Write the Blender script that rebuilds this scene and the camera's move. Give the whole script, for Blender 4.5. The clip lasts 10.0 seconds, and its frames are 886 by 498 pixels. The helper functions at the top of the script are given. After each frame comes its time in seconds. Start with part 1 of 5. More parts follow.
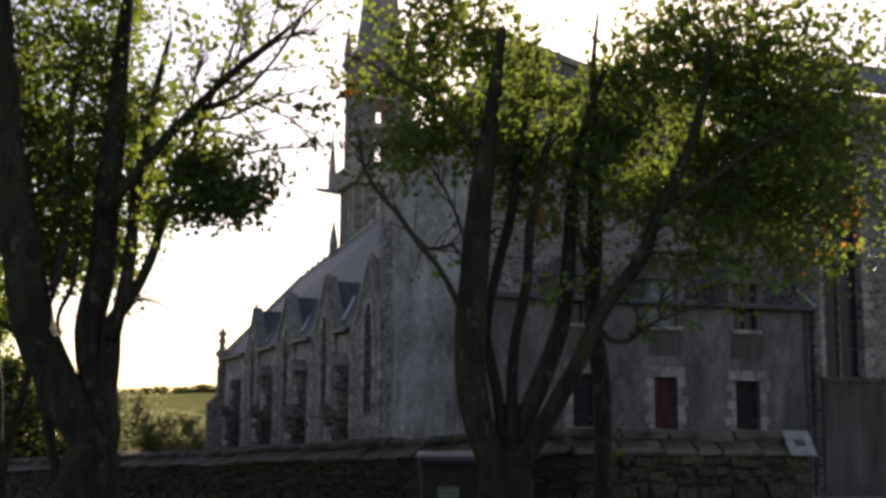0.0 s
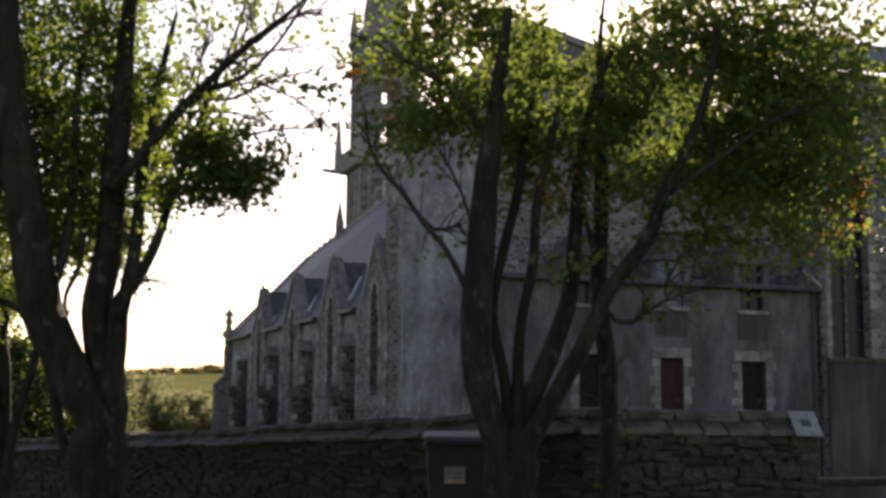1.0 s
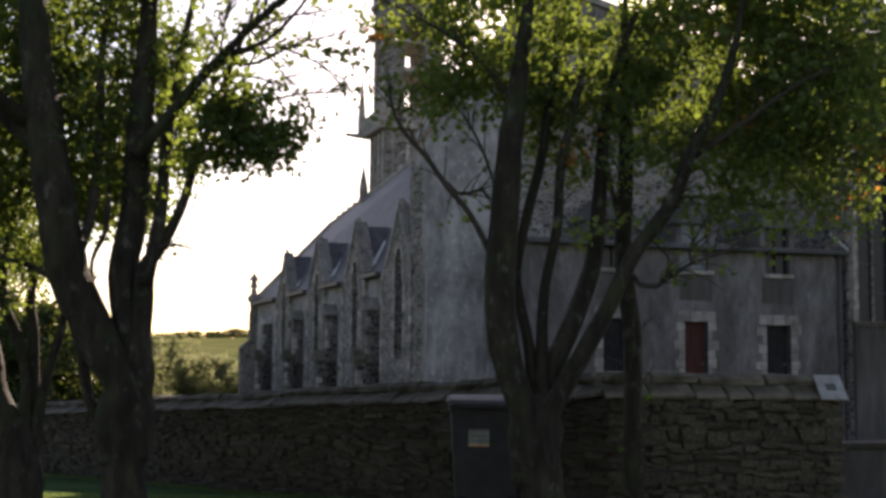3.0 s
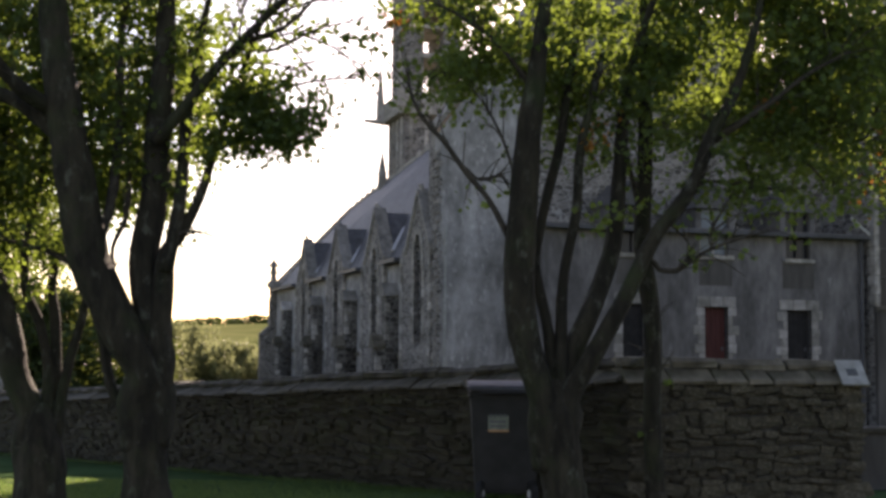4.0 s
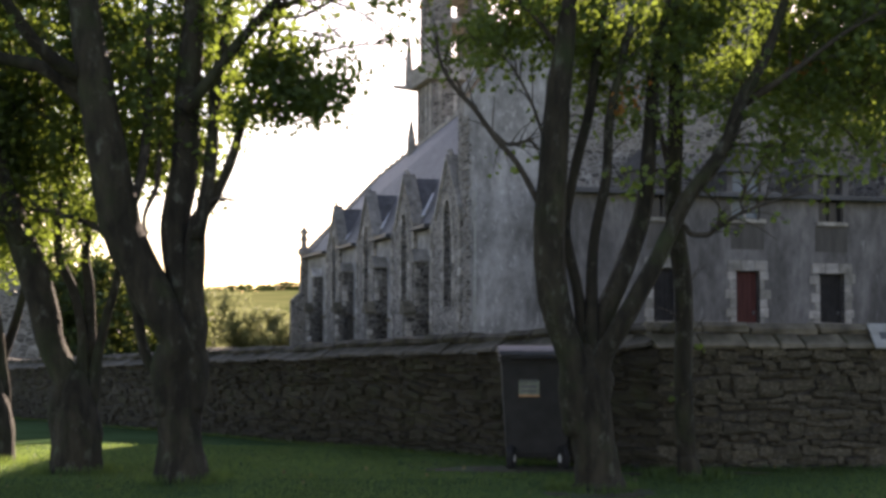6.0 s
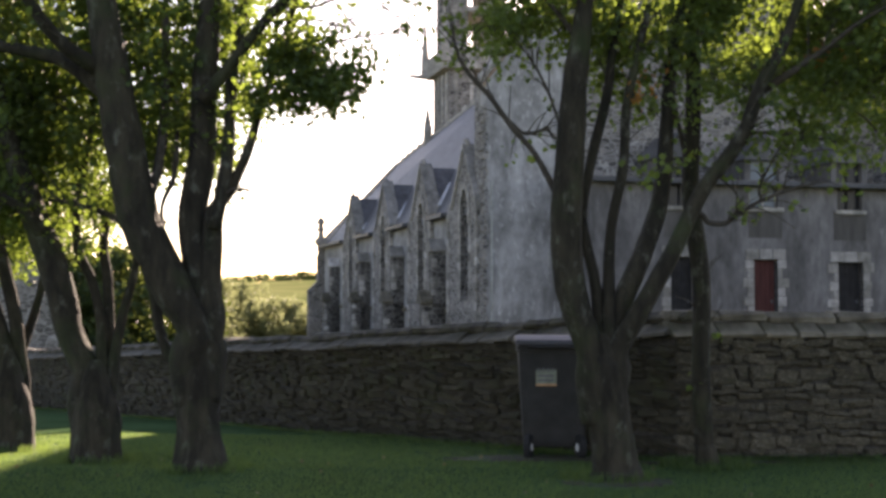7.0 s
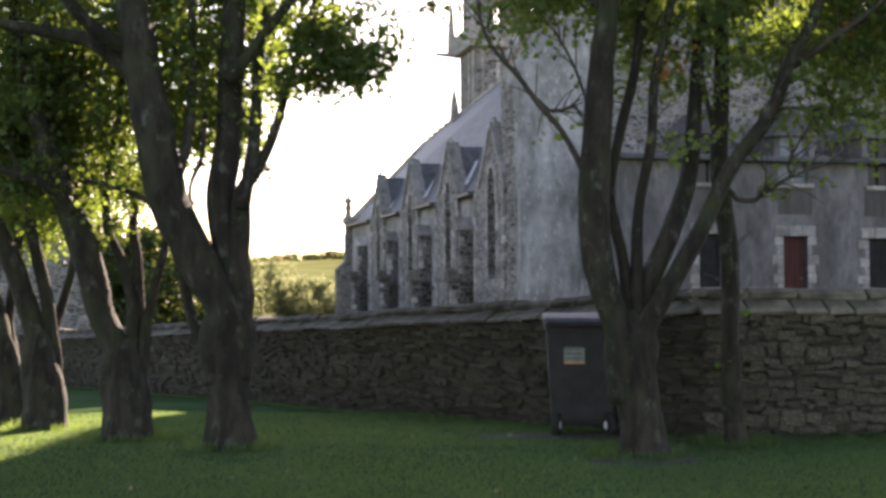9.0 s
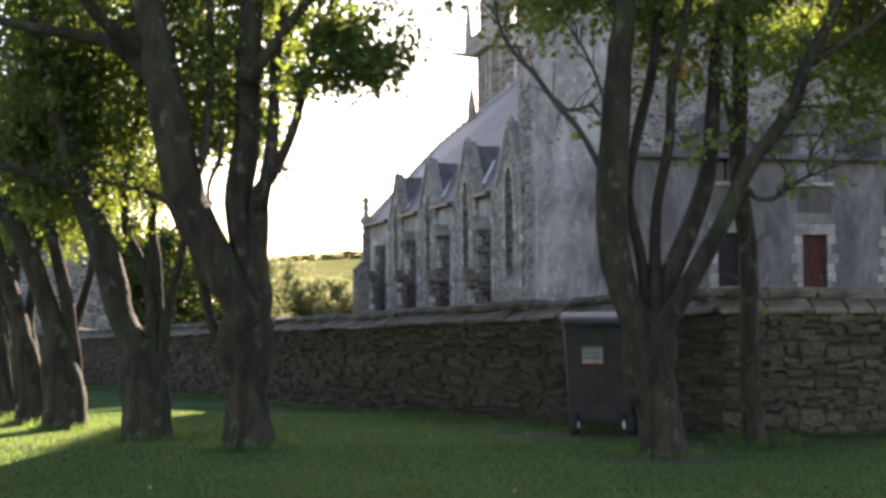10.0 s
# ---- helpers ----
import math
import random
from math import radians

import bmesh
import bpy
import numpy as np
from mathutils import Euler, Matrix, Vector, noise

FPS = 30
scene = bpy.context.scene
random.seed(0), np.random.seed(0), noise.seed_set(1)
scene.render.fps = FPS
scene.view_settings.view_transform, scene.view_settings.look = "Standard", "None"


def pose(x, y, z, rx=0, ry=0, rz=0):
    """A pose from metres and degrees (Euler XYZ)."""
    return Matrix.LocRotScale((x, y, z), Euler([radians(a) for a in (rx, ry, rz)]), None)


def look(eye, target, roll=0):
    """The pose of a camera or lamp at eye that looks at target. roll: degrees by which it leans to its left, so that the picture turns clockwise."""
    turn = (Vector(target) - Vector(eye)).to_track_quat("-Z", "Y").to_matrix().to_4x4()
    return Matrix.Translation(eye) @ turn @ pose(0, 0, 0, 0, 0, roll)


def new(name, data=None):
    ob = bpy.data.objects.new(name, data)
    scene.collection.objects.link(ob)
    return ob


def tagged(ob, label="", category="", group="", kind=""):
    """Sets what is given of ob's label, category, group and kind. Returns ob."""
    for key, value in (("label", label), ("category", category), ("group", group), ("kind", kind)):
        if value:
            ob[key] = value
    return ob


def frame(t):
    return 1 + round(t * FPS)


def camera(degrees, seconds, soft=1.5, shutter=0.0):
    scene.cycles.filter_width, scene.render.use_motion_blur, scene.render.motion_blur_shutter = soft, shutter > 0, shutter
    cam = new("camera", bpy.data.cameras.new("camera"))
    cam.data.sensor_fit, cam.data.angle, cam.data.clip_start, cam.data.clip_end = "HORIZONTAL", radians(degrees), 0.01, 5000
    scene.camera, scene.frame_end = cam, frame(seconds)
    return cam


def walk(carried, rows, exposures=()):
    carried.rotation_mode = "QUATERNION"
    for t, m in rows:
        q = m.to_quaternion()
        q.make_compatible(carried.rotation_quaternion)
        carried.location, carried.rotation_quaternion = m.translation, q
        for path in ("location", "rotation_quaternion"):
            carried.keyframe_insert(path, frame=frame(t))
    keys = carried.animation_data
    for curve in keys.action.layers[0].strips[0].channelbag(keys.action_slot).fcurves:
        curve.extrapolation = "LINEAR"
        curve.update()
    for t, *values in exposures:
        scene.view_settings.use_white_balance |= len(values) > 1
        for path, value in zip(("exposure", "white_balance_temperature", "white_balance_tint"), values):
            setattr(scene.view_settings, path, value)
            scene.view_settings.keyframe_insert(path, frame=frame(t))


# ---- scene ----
EYE_HEIGHT = 1.5
cam = camera(41.5, 10.0, soft=3.2)
# seconds, yaw, pitch, roll of a camera that turns where it stands
ROWS = [
    (0.0, -6.513, 7.97, -0.564),
    (0.5, -6.416, 7.517, -0.625),
    (1.0, -6.211, 7.02, -0.587),
    (1.5, -5.923, 6.627, -0.524),
    (2.0, -5.653, 6.023, -0.569),
    (2.5, -5.402, 5.602, -0.588),
    (4.0, -4.093, 4.551, -0.481),
    (4.5, -3.647, 4.137, -0.361),
    (5.0, -3.251, 3.592, -0.28),
    (5.5, -2.955, 3.172, -0.229),
    (7.0, -1.784, 2.348, -0.048),
    (7.5, -1.383, 2.043, 0.003),
    (8.0, -1.036, 1.714, 0.12),
    (8.5, -0.77, 1.394, 0.223),
    (9.0, -0.434, 1.299, 0.234),
    (9.5, -0.0, 1.3, 0.3),
    (10.0, 0.433, 1.282, 0.341),
]
walk(cam, [(t, pose(0, 0, EYE_HEIGHT, 90 + pitch, roll, yaw)) for t, yaw, pitch, roll in ROWS],
     [(t, stops, 7300, 29) for t, stops in (
         (0.0, 1.26), (0.5, 1.38), (1.0, 1.42), (2.5, 1.46), (4.0, 1.84), (4.5, 1.98), (5.0, 2.23), (5.5, 2.13), (7.0, 2.48),
         (7.5, 2.28), (8.0, 2.33), (8.5, 2.43), (9.0, 2.73), (9.5, 2.83), (10.0, 2.78))])


# ---- light ----
SUN_ELEVATION, SUN_AZIMUTH = 18.8, 13.3
world = bpy.data.worlds.new("sky")
scene.world = world
world.use_nodes = True
sky = world.node_tree.nodes.new("ShaderNodeTexSky")
sky.sky_type, sky.sun_disc = "NISHITA", False
sky.sun_elevation, sky.sun_rotation = radians(SUN_ELEVATION), radians(SUN_AZIMUTH)
sky.air_density, sky.dust_density, sky.ozone_density = 1.0, 0.5, 1.0
back = world.node_tree.nodes["Background"]
back.inputs["Strength"].default_value = 0.075
world.node_tree.links.new(sky.outputs[0], back.inputs["Color"])
sun_data = bpy.data.lights.new("sun", "SUN")
sun_data.energy, sun_data.angle, sun_data.color = 5.0, radians(0.53), (1.0, 0.9, 0.74)
sun = new("sun", sun_data)
e, a = radians(SUN_ELEVATION), radians(SUN_AZIMUTH)
SUN_WAY = Vector((math.sin(a) * math.cos(e), math.cos(a) * math.cos(e), math.sin(e)))
sun.matrix_world = look(SUN_WAY * 60, (0, 0, 0))


# ---- materials ----
def material(name, colours, scale=6.0, rough=0.85, bump=0.3, bump_scale=40.0, stain=0.35, stain_scale=0.7,
             metal=0.0, spread=0.0, island=0.0, stretch=(1, 1, 1), gloss=0.3):
    """Two colours mixed by fine grain, darkened by broad stains, with relief; spread varies it from object to object."""
    m = bpy.data.materials.new(name)
    m.use_nodes = True
    n, l = m.node_tree.nodes, m.node_tree.links
    shader = n["Principled BSDF"]
    shader.inputs["Roughness"].default_value, shader.inputs["Metallic"].default_value = rough, metal
    shader.inputs["Specular IOR Level"].default_value = gloss
    place = n.new("ShaderNodeTexCoord")
    mapping = n.new("ShaderNodeMapping")
    mapping.inputs["Scale"].default_value = stretch
    l.new(place.outputs["Object"], mapping.inputs["Vector"])

    def noise_at(s, detail=6.0, r=0.6):
        t = n.new("ShaderNodeTexNoise")
        t.inputs["Scale"].default_value, t.inputs["Detail"].default_value, t.inputs["Roughness"].default_value = s, detail, r
        l.new(mapping.outputs[0], t.inputs["Vector"])
        return t.outputs["Fac"]

    def ramp(value, lo, hi, c0, c1):
        r = n.new("ShaderNodeValToRGB")
        r.color_ramp.elements[0].position, r.color_ramp.elements[1].position = lo, hi
        r.color_ramp.elements[0].color, r.color_ramp.elements[1].color = (*c0, 1), (*c1, 1)
        l.new(value, r.inputs[0])
        return r.outputs[0]

    def times(c, d):
        x = n.new("ShaderNodeMix")
        x.data_type, x.blend_type = "RGBA", "MULTIPLY"
        x.inputs[0].default_value = 1.0
        l.new(c, x.inputs[6]), l.new(d, x.inputs[7])
        return x.outputs[2]

    colour = ramp(noise_at(scale), 0.3, 0.7, *colours)
    if stain:
        w = 1 - stain
        colour = times(colour, ramp(noise_at(stain_scale, 5.0), 0.35, 0.65, (w, w, w * 0.97), (1, 1, 1)))
    for amount, kind, out in ((spread, "ShaderNodeObjectInfo", "Random"), (island, "ShaderNodeNewGeometry", "Random Per Island")):
        if amount:
            source = n.new(kind)
            w, h = 1 - amount, 1 + amount
            colour = times(colour, ramp(source.outputs[out], 0.0, 1.0, (w, w, w * 0.95), (h, h, h)))
    l.new(colour, shader.inputs["Base Color"])
    if bump:
        b = n.new("ShaderNodeBump")
        b.inputs["Strength"].default_value, b.inputs["Distance"].default_value = bump, 0.02
        l.new(noise_at(bump_scale, 8.0, 0.7), b.inputs["Height"])
        l.new(b.outputs[0], shader.inputs["Normal"])
    return m


def overgrow(m, colour, scale, low, high, amount=1.0, stretch=(1, 1, 1)):
    """Lichen, moss or lime lying in patches with a shape of their own over a material."""
    n, l = m.node_tree.nodes, m.node_tree.links
    shader = n["Principled BSDF"]
    base = shader.inputs["Base Color"].links[0].from_socket
    place, mapping = n.new("ShaderNodeTexCoord"), n.new("ShaderNodeMapping")
    mapping.inputs["Scale"].default_value = stretch
    mapping.inputs["Location"].default_value = (scale * 1.7, scale * 0.3, 2.1)
    l.new(place.outputs["Object"], mapping.inputs["Vector"])
    t = n.new("ShaderNodeTexNoise")
    t.inputs["Scale"].default_value, t.inputs["Detail"].default_value, t.inputs["Roughness"].default_value = scale, 9.0, 0.65
    l.new(mapping.outputs[0], t.inputs["Vector"])
    r = n.new("ShaderNodeMapRange")
    for k, v in ((1, low), (2, high), (3, 0.0), (4, amount)):
        r.inputs[k].default_value = v
    l.new(t.outputs["Fac"], r.inputs[0])
    mix = n.new("ShaderNodeMix")
    mix.data_type = "RGBA"
    mix.inputs[7].default_value = (*colour, 1)
    l.new(r.outputs[0], mix.inputs[0]), l.new(base, mix.inputs[6])
    l.new(mix.outputs[2], shader.inputs["Base Color"])
    return m


def rubble_material(name, c0, c1, joint, size):
    """Coursed rubble seen from afar: cells of stone of many tones between pale joints, with relief."""
    m = material(name, (c0, c1), 3.0, 0.9, 0.0)
    n, l = m.node_tree.nodes, m.node_tree.links
    shader = n["Principled BSDF"]
    base = shader.inputs["Base Color"].links[0].from_socket
    place = n.new("ShaderNodeTexCoord")
    mapping = n.new("ShaderNodeMapping")
    mapping.inputs["Scale"].default_value = (1 / size, 1 / size, 2.0 / size)
    l.new(place.outputs["Object"], mapping.inputs["Vector"])
    cells = n.new("ShaderNodeTexVoronoi")
    edges = n.new("ShaderNodeTexVoronoi")
    edges.feature = "DISTANCE_TO_EDGE"
    for v in (cells, edges):
        v.inputs["Scale"].default_value = 1.0
        l.new(mapping.outputs[0], v.inputs["Vector"])
    grey = n.new("ShaderNodeSeparateColor")
    l.new(cells.outputs["Color"], grey.inputs[0])
    tone = n.new("ShaderNodeMapRange")
    tone.inputs[3].default_value, tone.inputs[4].default_value = 0.42, 1.32
    l.new(grey.outputs[0], tone.inputs[0])
    mul = n.new("ShaderNodeMix")
    mul.data_type, mul.blend_type = "RGBA", "MULTIPLY"
    mul.inputs[0].default_value = 1.0
    l.new(base, mul.inputs[6]), l.new(tone.outputs[0], mul.inputs[7])
    edge = n.new("ShaderNodeMapRange")
    edge.inputs[1].default_value, edge.inputs[2].default_value = 0.02, 0.09
    l.new(edges.outputs["Distance"], edge.inputs[0])
    mix = n.new("ShaderNodeMix")
    mix.data_type = "RGBA"
    mix.inputs[6].default_value = (*joint, 1)
    l.new(edge.outputs[0], mix.inputs[0]), l.new(mul.outputs[2], mix.inputs[7])
    l.new(mix.outputs[2], shader.inputs["Base Color"])
    b = n.new("ShaderNodeBump")
    b.inputs["Strength"].default_value, b.inputs["Distance"].default_value = 0.8, 0.04
    l.new(edge.outputs[0], b.inputs["Height"]), l.new(b.outputs[0], shader.inputs["Normal"])
    return m


def leaf_material(name, c0, c1, through_colour, share=0.5):
    """Thin leaves: dull green in reflection, yellow-green where the sun shines through."""
    m = material(name, (c0, c1), 3.0, 0.6, 0.0, stain=0.5, stain_scale=1.1, island=0.45, gloss=0.2)
    n, l = m.node_tree.nodes, m.node_tree.links
    shader, out = n["Principled BSDF"], n["Material Output"]
    thin = n.new("ShaderNodeBsdfTranslucent")
    thin.inputs["Color"].default_value = (*through_colour, 1)
    mix = n.new("ShaderNodeMixShader")
    mix.inputs[0].default_value = share
    l.new(shader.outputs[0], mix.inputs[1]), l.new(thin.outputs[0], mix.inputs[2])
    l.new(mix.outputs[0], out.inputs["Surface"])
    return m


def glass_material(name, tint):
    m = bpy.data.materials.new(name)
    m.use_nodes = True
    p = m.node_tree.nodes["Principled BSDF"]
    p.inputs["Base Color"].default_value, p.inputs["Roughness"].default_value = (*tint, 1), 0.25
    p.inputs["Specular IOR Level"].default_value = 0.25
    return m


BARK = material("bark", ((0.01, 0.008, 0.005), (0.052, 0.045, 0.029)), 11, 0.95, 1.0, 30, 0.5, 2.5, stretch=(1, 1, 0.3))
overgrow(BARK, (0.12, 0.125, 0.095), 10.0, 0.56, 0.7, 0.6, (1, 1, 0.6))
overgrow(BARK, (0.03, 0.045, 0.014), 2.2, 0.5, 0.7, 0.6)
TWIG = material("twig_bark", ((0.035, 0.03, 0.024), (0.08, 0.068, 0.052)), 20, 0.95, 0.6, 60, 0.3, 4)
TURNING_LEAF = leaf_material("turning_leaf", (0.1, 0.06, 0.02), (0.16, 0.08, 0.025), (0.6, 0.26, 0.05), 0.45)
LEAF = leaf_material("sycamore_leaf", (0.028, 0.052, 0.02), (0.06, 0.09, 0.03), (0.3, 0.42, 0.06), 0.3)
FAR_LEAF = leaf_material("far_leaf", (0.04, 0.07, 0.022), (0.085, 0.12, 0.04), (0.16, 0.2, 0.04), 0.2)
BUSH_LEAF = leaf_material("hedge_leaf", (0.1, 0.115, 0.06), (0.17, 0.185, 0.095), (0.26, 0.29, 0.13), 0.4)
DRY_LEAF = leaf_material("dry_leaf", (0.14, 0.12, 0.06), (0.26, 0.23, 0.13), (0.3, 0.2, 0.08), 0.2)
GRASS = material("grass", ((0.036, 0.07, 0.03), (0.058, 0.098, 0.04)), 14, 1.0, 0.5, 60, 0.3, 0.6, gloss=0.0)
overgrow(GRASS, (0.11, 0.1, 0.05), 1.1, 0.56, 0.72, 0.5, (1, 0.6, 1))
BLADE = leaf_material("grass_blade", (0.024, 0.052, 0.022), (0.042, 0.076, 0.03), (0.28, 0.42, 0.09), 0.3)
RENDER_WALL = material("weathered_render", ((0.22, 0.212, 0.206), (0.42, 0.41, 0.4)), 2.6, 0.92, 0.45, 14, 0.55, 0.55, stretch=(1, 1, 0.75))
overgrow(RENDER_WALL, (0.5, 0.485, 0.47), 7.0, 0.55, 0.7, 0.6, (1, 1, 0.5))
overgrow(RENDER_WALL, (0.12, 0.115, 0.11), 1.6, 0.52, 0.66, 0.75, (1.4, 1.4, 0.4))
PATCH_WALL = material("damp_shaded_render", ((0.06, 0.055, 0.05), (0.11, 0.101, 0.092)), 1.5, 0.92, 0.35, 20, 0.4, 0.8, stretch=(1.6, 1.6, 0.35))
HOUSE_WALL = material("stained_render", ((0.088, 0.082, 0.08), (0.205, 0.192, 0.187)), 2.2, 0.92, 0.45, 16, 0.5, 0.6, stretch=(1.3, 1.3, 0.6))
overgrow(HOUSE_WALL, (0.07, 0.066, 0.064), 0.8, 0.52, 0.66, 0.7, (1.2, 1.2, 0.5))
overgrow(HOUSE_WALL, (0.34, 0.33, 0.33), 2.4, 0.6, 0.74, 0.5, (1.6, 1.6, 0.4))
RUBBLE = rubble_material("church_rubble", (0.13, 0.118, 0.108), (0.28, 0.255, 0.232), (0.3, 0.285, 0.26), 0.3)
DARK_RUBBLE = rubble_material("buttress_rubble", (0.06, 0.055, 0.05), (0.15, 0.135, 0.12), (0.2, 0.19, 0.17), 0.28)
DRESSED = material("dressed_stone", ((0.22, 0.205, 0.188), (0.44, 0.41, 0.375)), 5, 0.88, 0.4, 25, 0.45, 1.5, spread=0.4)
DOOR_STONE = material("door_surround_stone", ((0.2, 0.185, 0.175), (0.34, 0.315, 0.295)), 5, 0.88, 0.4, 25, 0.4, 1.5, spread=0.25)
SLATE = material("roof_slate", ((0.055, 0.052, 0.053), (0.12, 0.115, 0.118)), 7, 0.6, 0.5, 30, 0.35, 0.8, stretch=(3, 1, 1), spread=0.1, gloss=0.35)
overgrow(SLATE, (0.2, 0.2, 0.2), 2.5, 0.55, 0.75, 0.5)
# mossy stone, its base also darkened to carry the long wall's shade
SHADED_MOSSY_STONE = material("shaded_mossy_stone", ((0.035, 0.031, 0.022), (0.08, 0.07, 0.05)), 5, 0.95, 0.9, 35, 0.45, 1.2, spread=0.12, island=0.12)
overgrow(SHADED_MOSSY_STONE, (0.05, 0.058, 0.026), 2.0, 0.5, 0.7, 0.7)
WALL_STONE = material("field_stone", ((0.05, 0.043, 0.03), (0.15, 0.13, 0.095)), 6, 0.95, 0.9, 35, 0.35, 3, spread=0.35, island=0.3)
overgrow(WALL_STONE, (0.27, 0.26, 0.23), 7.0, 0.6, 0.72, 0.7)
overgrow(WALL_STONE, (0.05, 0.056, 0.026), 2.2, 0.53, 0.68, 0.6)
MORTAR = material("old_mortar", ((0.035, 0.032, 0.027), (0.08, 0.072, 0.062)), 12, 0.97, 1.0, 40, 0.4, 1.5)
COPING = material("coping_stone", ((0.075, 0.064, 0.046), (0.18, 0.158, 0.12)), 5, 0.92, 0.7, 30, 0.45, 2.2, spread=0.2)
overgrow(COPING, (0.045, 0.05, 0.024), 3.0, 0.52, 0.66, 0.7)
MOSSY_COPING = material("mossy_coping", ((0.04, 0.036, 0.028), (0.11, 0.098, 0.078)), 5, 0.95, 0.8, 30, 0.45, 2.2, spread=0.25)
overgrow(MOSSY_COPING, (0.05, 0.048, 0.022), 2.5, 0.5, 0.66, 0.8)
DARK_GLASS = glass_material("dark_glass", (0.015, 0.016, 0.02))
# the pale blue reflection on these panes is painted as glass colour
PALE_GLASS = glass_material("reflection_tinted_glass", (0.13, 0.155, 0.18))
RED_DOOR = material("faded_red_paint", ((0.058, 0.021, 0.019), (0.1, 0.034, 0.03)), 4, 0.7, 0.2, 40, 0.3, 1.5, stretch=(4, 4, 0.5), gloss=0.15)
DARK_DOOR = material("dark_paint", ((0.014, 0.013, 0.014), (0.03, 0.028, 0.028)), 4, 0.7, 0.2, 40, 0.3, 1.5, gloss=0.15)
LEAD = material("lead_flashing", ((0.5, 0.5, 0.52), (0.65, 0.65, 0.67)), 8, 0.5, 0.1, 40)
IRON = material("iron_pipe", ((0.05, 0.05, 0.055), (0.09, 0.09, 0.095)), 8, 0.6, 0.2, 40)
BIN_PLASTIC = material("bin_plastic", ((0.013, 0.0128, 0.0122), (0.022, 0.0215, 0.0205)), 6, 0.65, 0.15, 90, 0.25, 3)
LID_PLASTIC = material("lid_plastic", ((0.04, 0.044, 0.055), (0.07, 0.074, 0.09)), 6, 0.6, 0.1, 90, 0.25, 3)
RUBBER = material("rubber", ((0.012, 0.012, 0.012), (0.025, 0.025, 0.025)), 10, 0.8, 0.2, 80)
WHITE_PLASTIC = material("white_plastic", ((0.55, 0.55, 0.54), (0.7, 0.7, 0.68)), 8, 0.5, 0.1, 60, 0.2, 5)
LABEL_PAPER = material("sticker", ((0.1, 0.115, 0.085), (0.16, 0.175, 0.13)), 9, 0.5, 0.0, stain=0.3, stain_scale=12)
LABEL_RED = material("sticker_edge", ((0.3, 0.16, 0.08), (0.4, 0.22, 0.1)), 9, 0.5, 0.0)
PRINT = material("print", ((0.06, 0.07, 0.07), (0.1, 0.1, 0.1)), 9, 0.6, 0.0)
SIGN_PAINT = material("sign_paint", ((0.25, 0.25, 0.235), (0.36, 0.36, 0.34)), 8, 0.6, 0.1, 50, 0.25, 6)
HILL = material("hill_pasture", ((0.09, 0.115, 0.04), (0.2, 0.2, 0.085)), 0.03, 1.0, 0.4, 0.8, 0.3, 0.012, gloss=0.0)


# ---- building helpers ----
def part(name, bm, mat, parent=None, label="", smooth=False):
    me = bpy.data.meshes.new(name)
    bmesh.ops.recalc_face_normals(bm, faces=bm.faces)
    bm.to_mesh(me)
    bm.free()
    me.materials.append(mat)
    if smooth:
        me.polygons.foreach_set("use_smooth", [True] * len(me.polygons))
    ob = new(name, me)
    ob.parent = parent
    return tagged(ob, label)


def share(name, me, parent, m):
    ob = new(name, me)
    ob.parent, ob.matrix_basis = parent, m
    return ob


def prism(bm, outline, a, b, axis="y"):
    """A solid between the planes a and b across an axis; outline: the two other coordinates, in order x, y, z."""
    def put(p, c):
        return {"x": (c, p[0], p[1]), "y": (p[0], c, p[1]), "z": (p[0], p[1], c)}[axis]
    lo = [bm.verts.new(put(p, a)) for p in outline]
    hi = [bm.verts.new(put(p, b)) for p in outline]
    bm.faces.new(lo), bm.faces.new(hi[::-1])
    for i in range(len(outline)):
        j = (i + 1) % len(outline)
        bm.faces.new((lo[i], hi[i], hi[j], lo[j]))


def box(bm, x0, x1, y0, y1, z0, z1):
    prism(bm, [(x0, y0), (x1, y0), (x1, y1), (x0, y1)], z0, z1, "z")


def holed(bm, xs, zs, holes, y0, y1):
    """One connected slab over the grid xs by zs, with the cells in holes left open."""
    front = {(i, k): bm.verts.new((x, y0, z)) for i, x in enumerate(xs) for k, z in enumerate(zs)}
    rear = {(i, k): bm.verts.new((x, y1, z)) for i, x in enumerate(xs) for k, z in enumerate(zs)}

    def full(i, k):
        if not (0 <= i < len(xs) - 1 and 0 <= k < len(zs) - 1):
            return False
        cx, cz = (xs[i] + xs[i + 1]) / 2, (zs[k] + zs[k + 1]) / 2
        return not any(a < cx < b and c < cz < d for a, b, c, d in holes)
    for i in range(len(xs) - 1):
        for k in range(len(zs) - 1):
            if not full(i, k):
                continue
            p = [(i, k), (i + 1, k), (i + 1, k + 1), (i, k + 1)]
            bm.faces.new([front[q] for q in p]), bm.faces.new([rear[q] for q in p[::-1]])
            for (a, b), (di, dk) in zip(((0, 1), (1, 2), (2, 3), (3, 0)), ((0, -1), (1, 0), (0, 1), (-1, 0))):
                if not full(i + di, k + dk):
                    bm.faces.new((front[p[a]], rear[p[a]], rear[p[b]], front[p[b]]))
    bmesh.ops.delete(bm, geom=[v for v in bm.verts if not v.link_faces], context="VERTS")


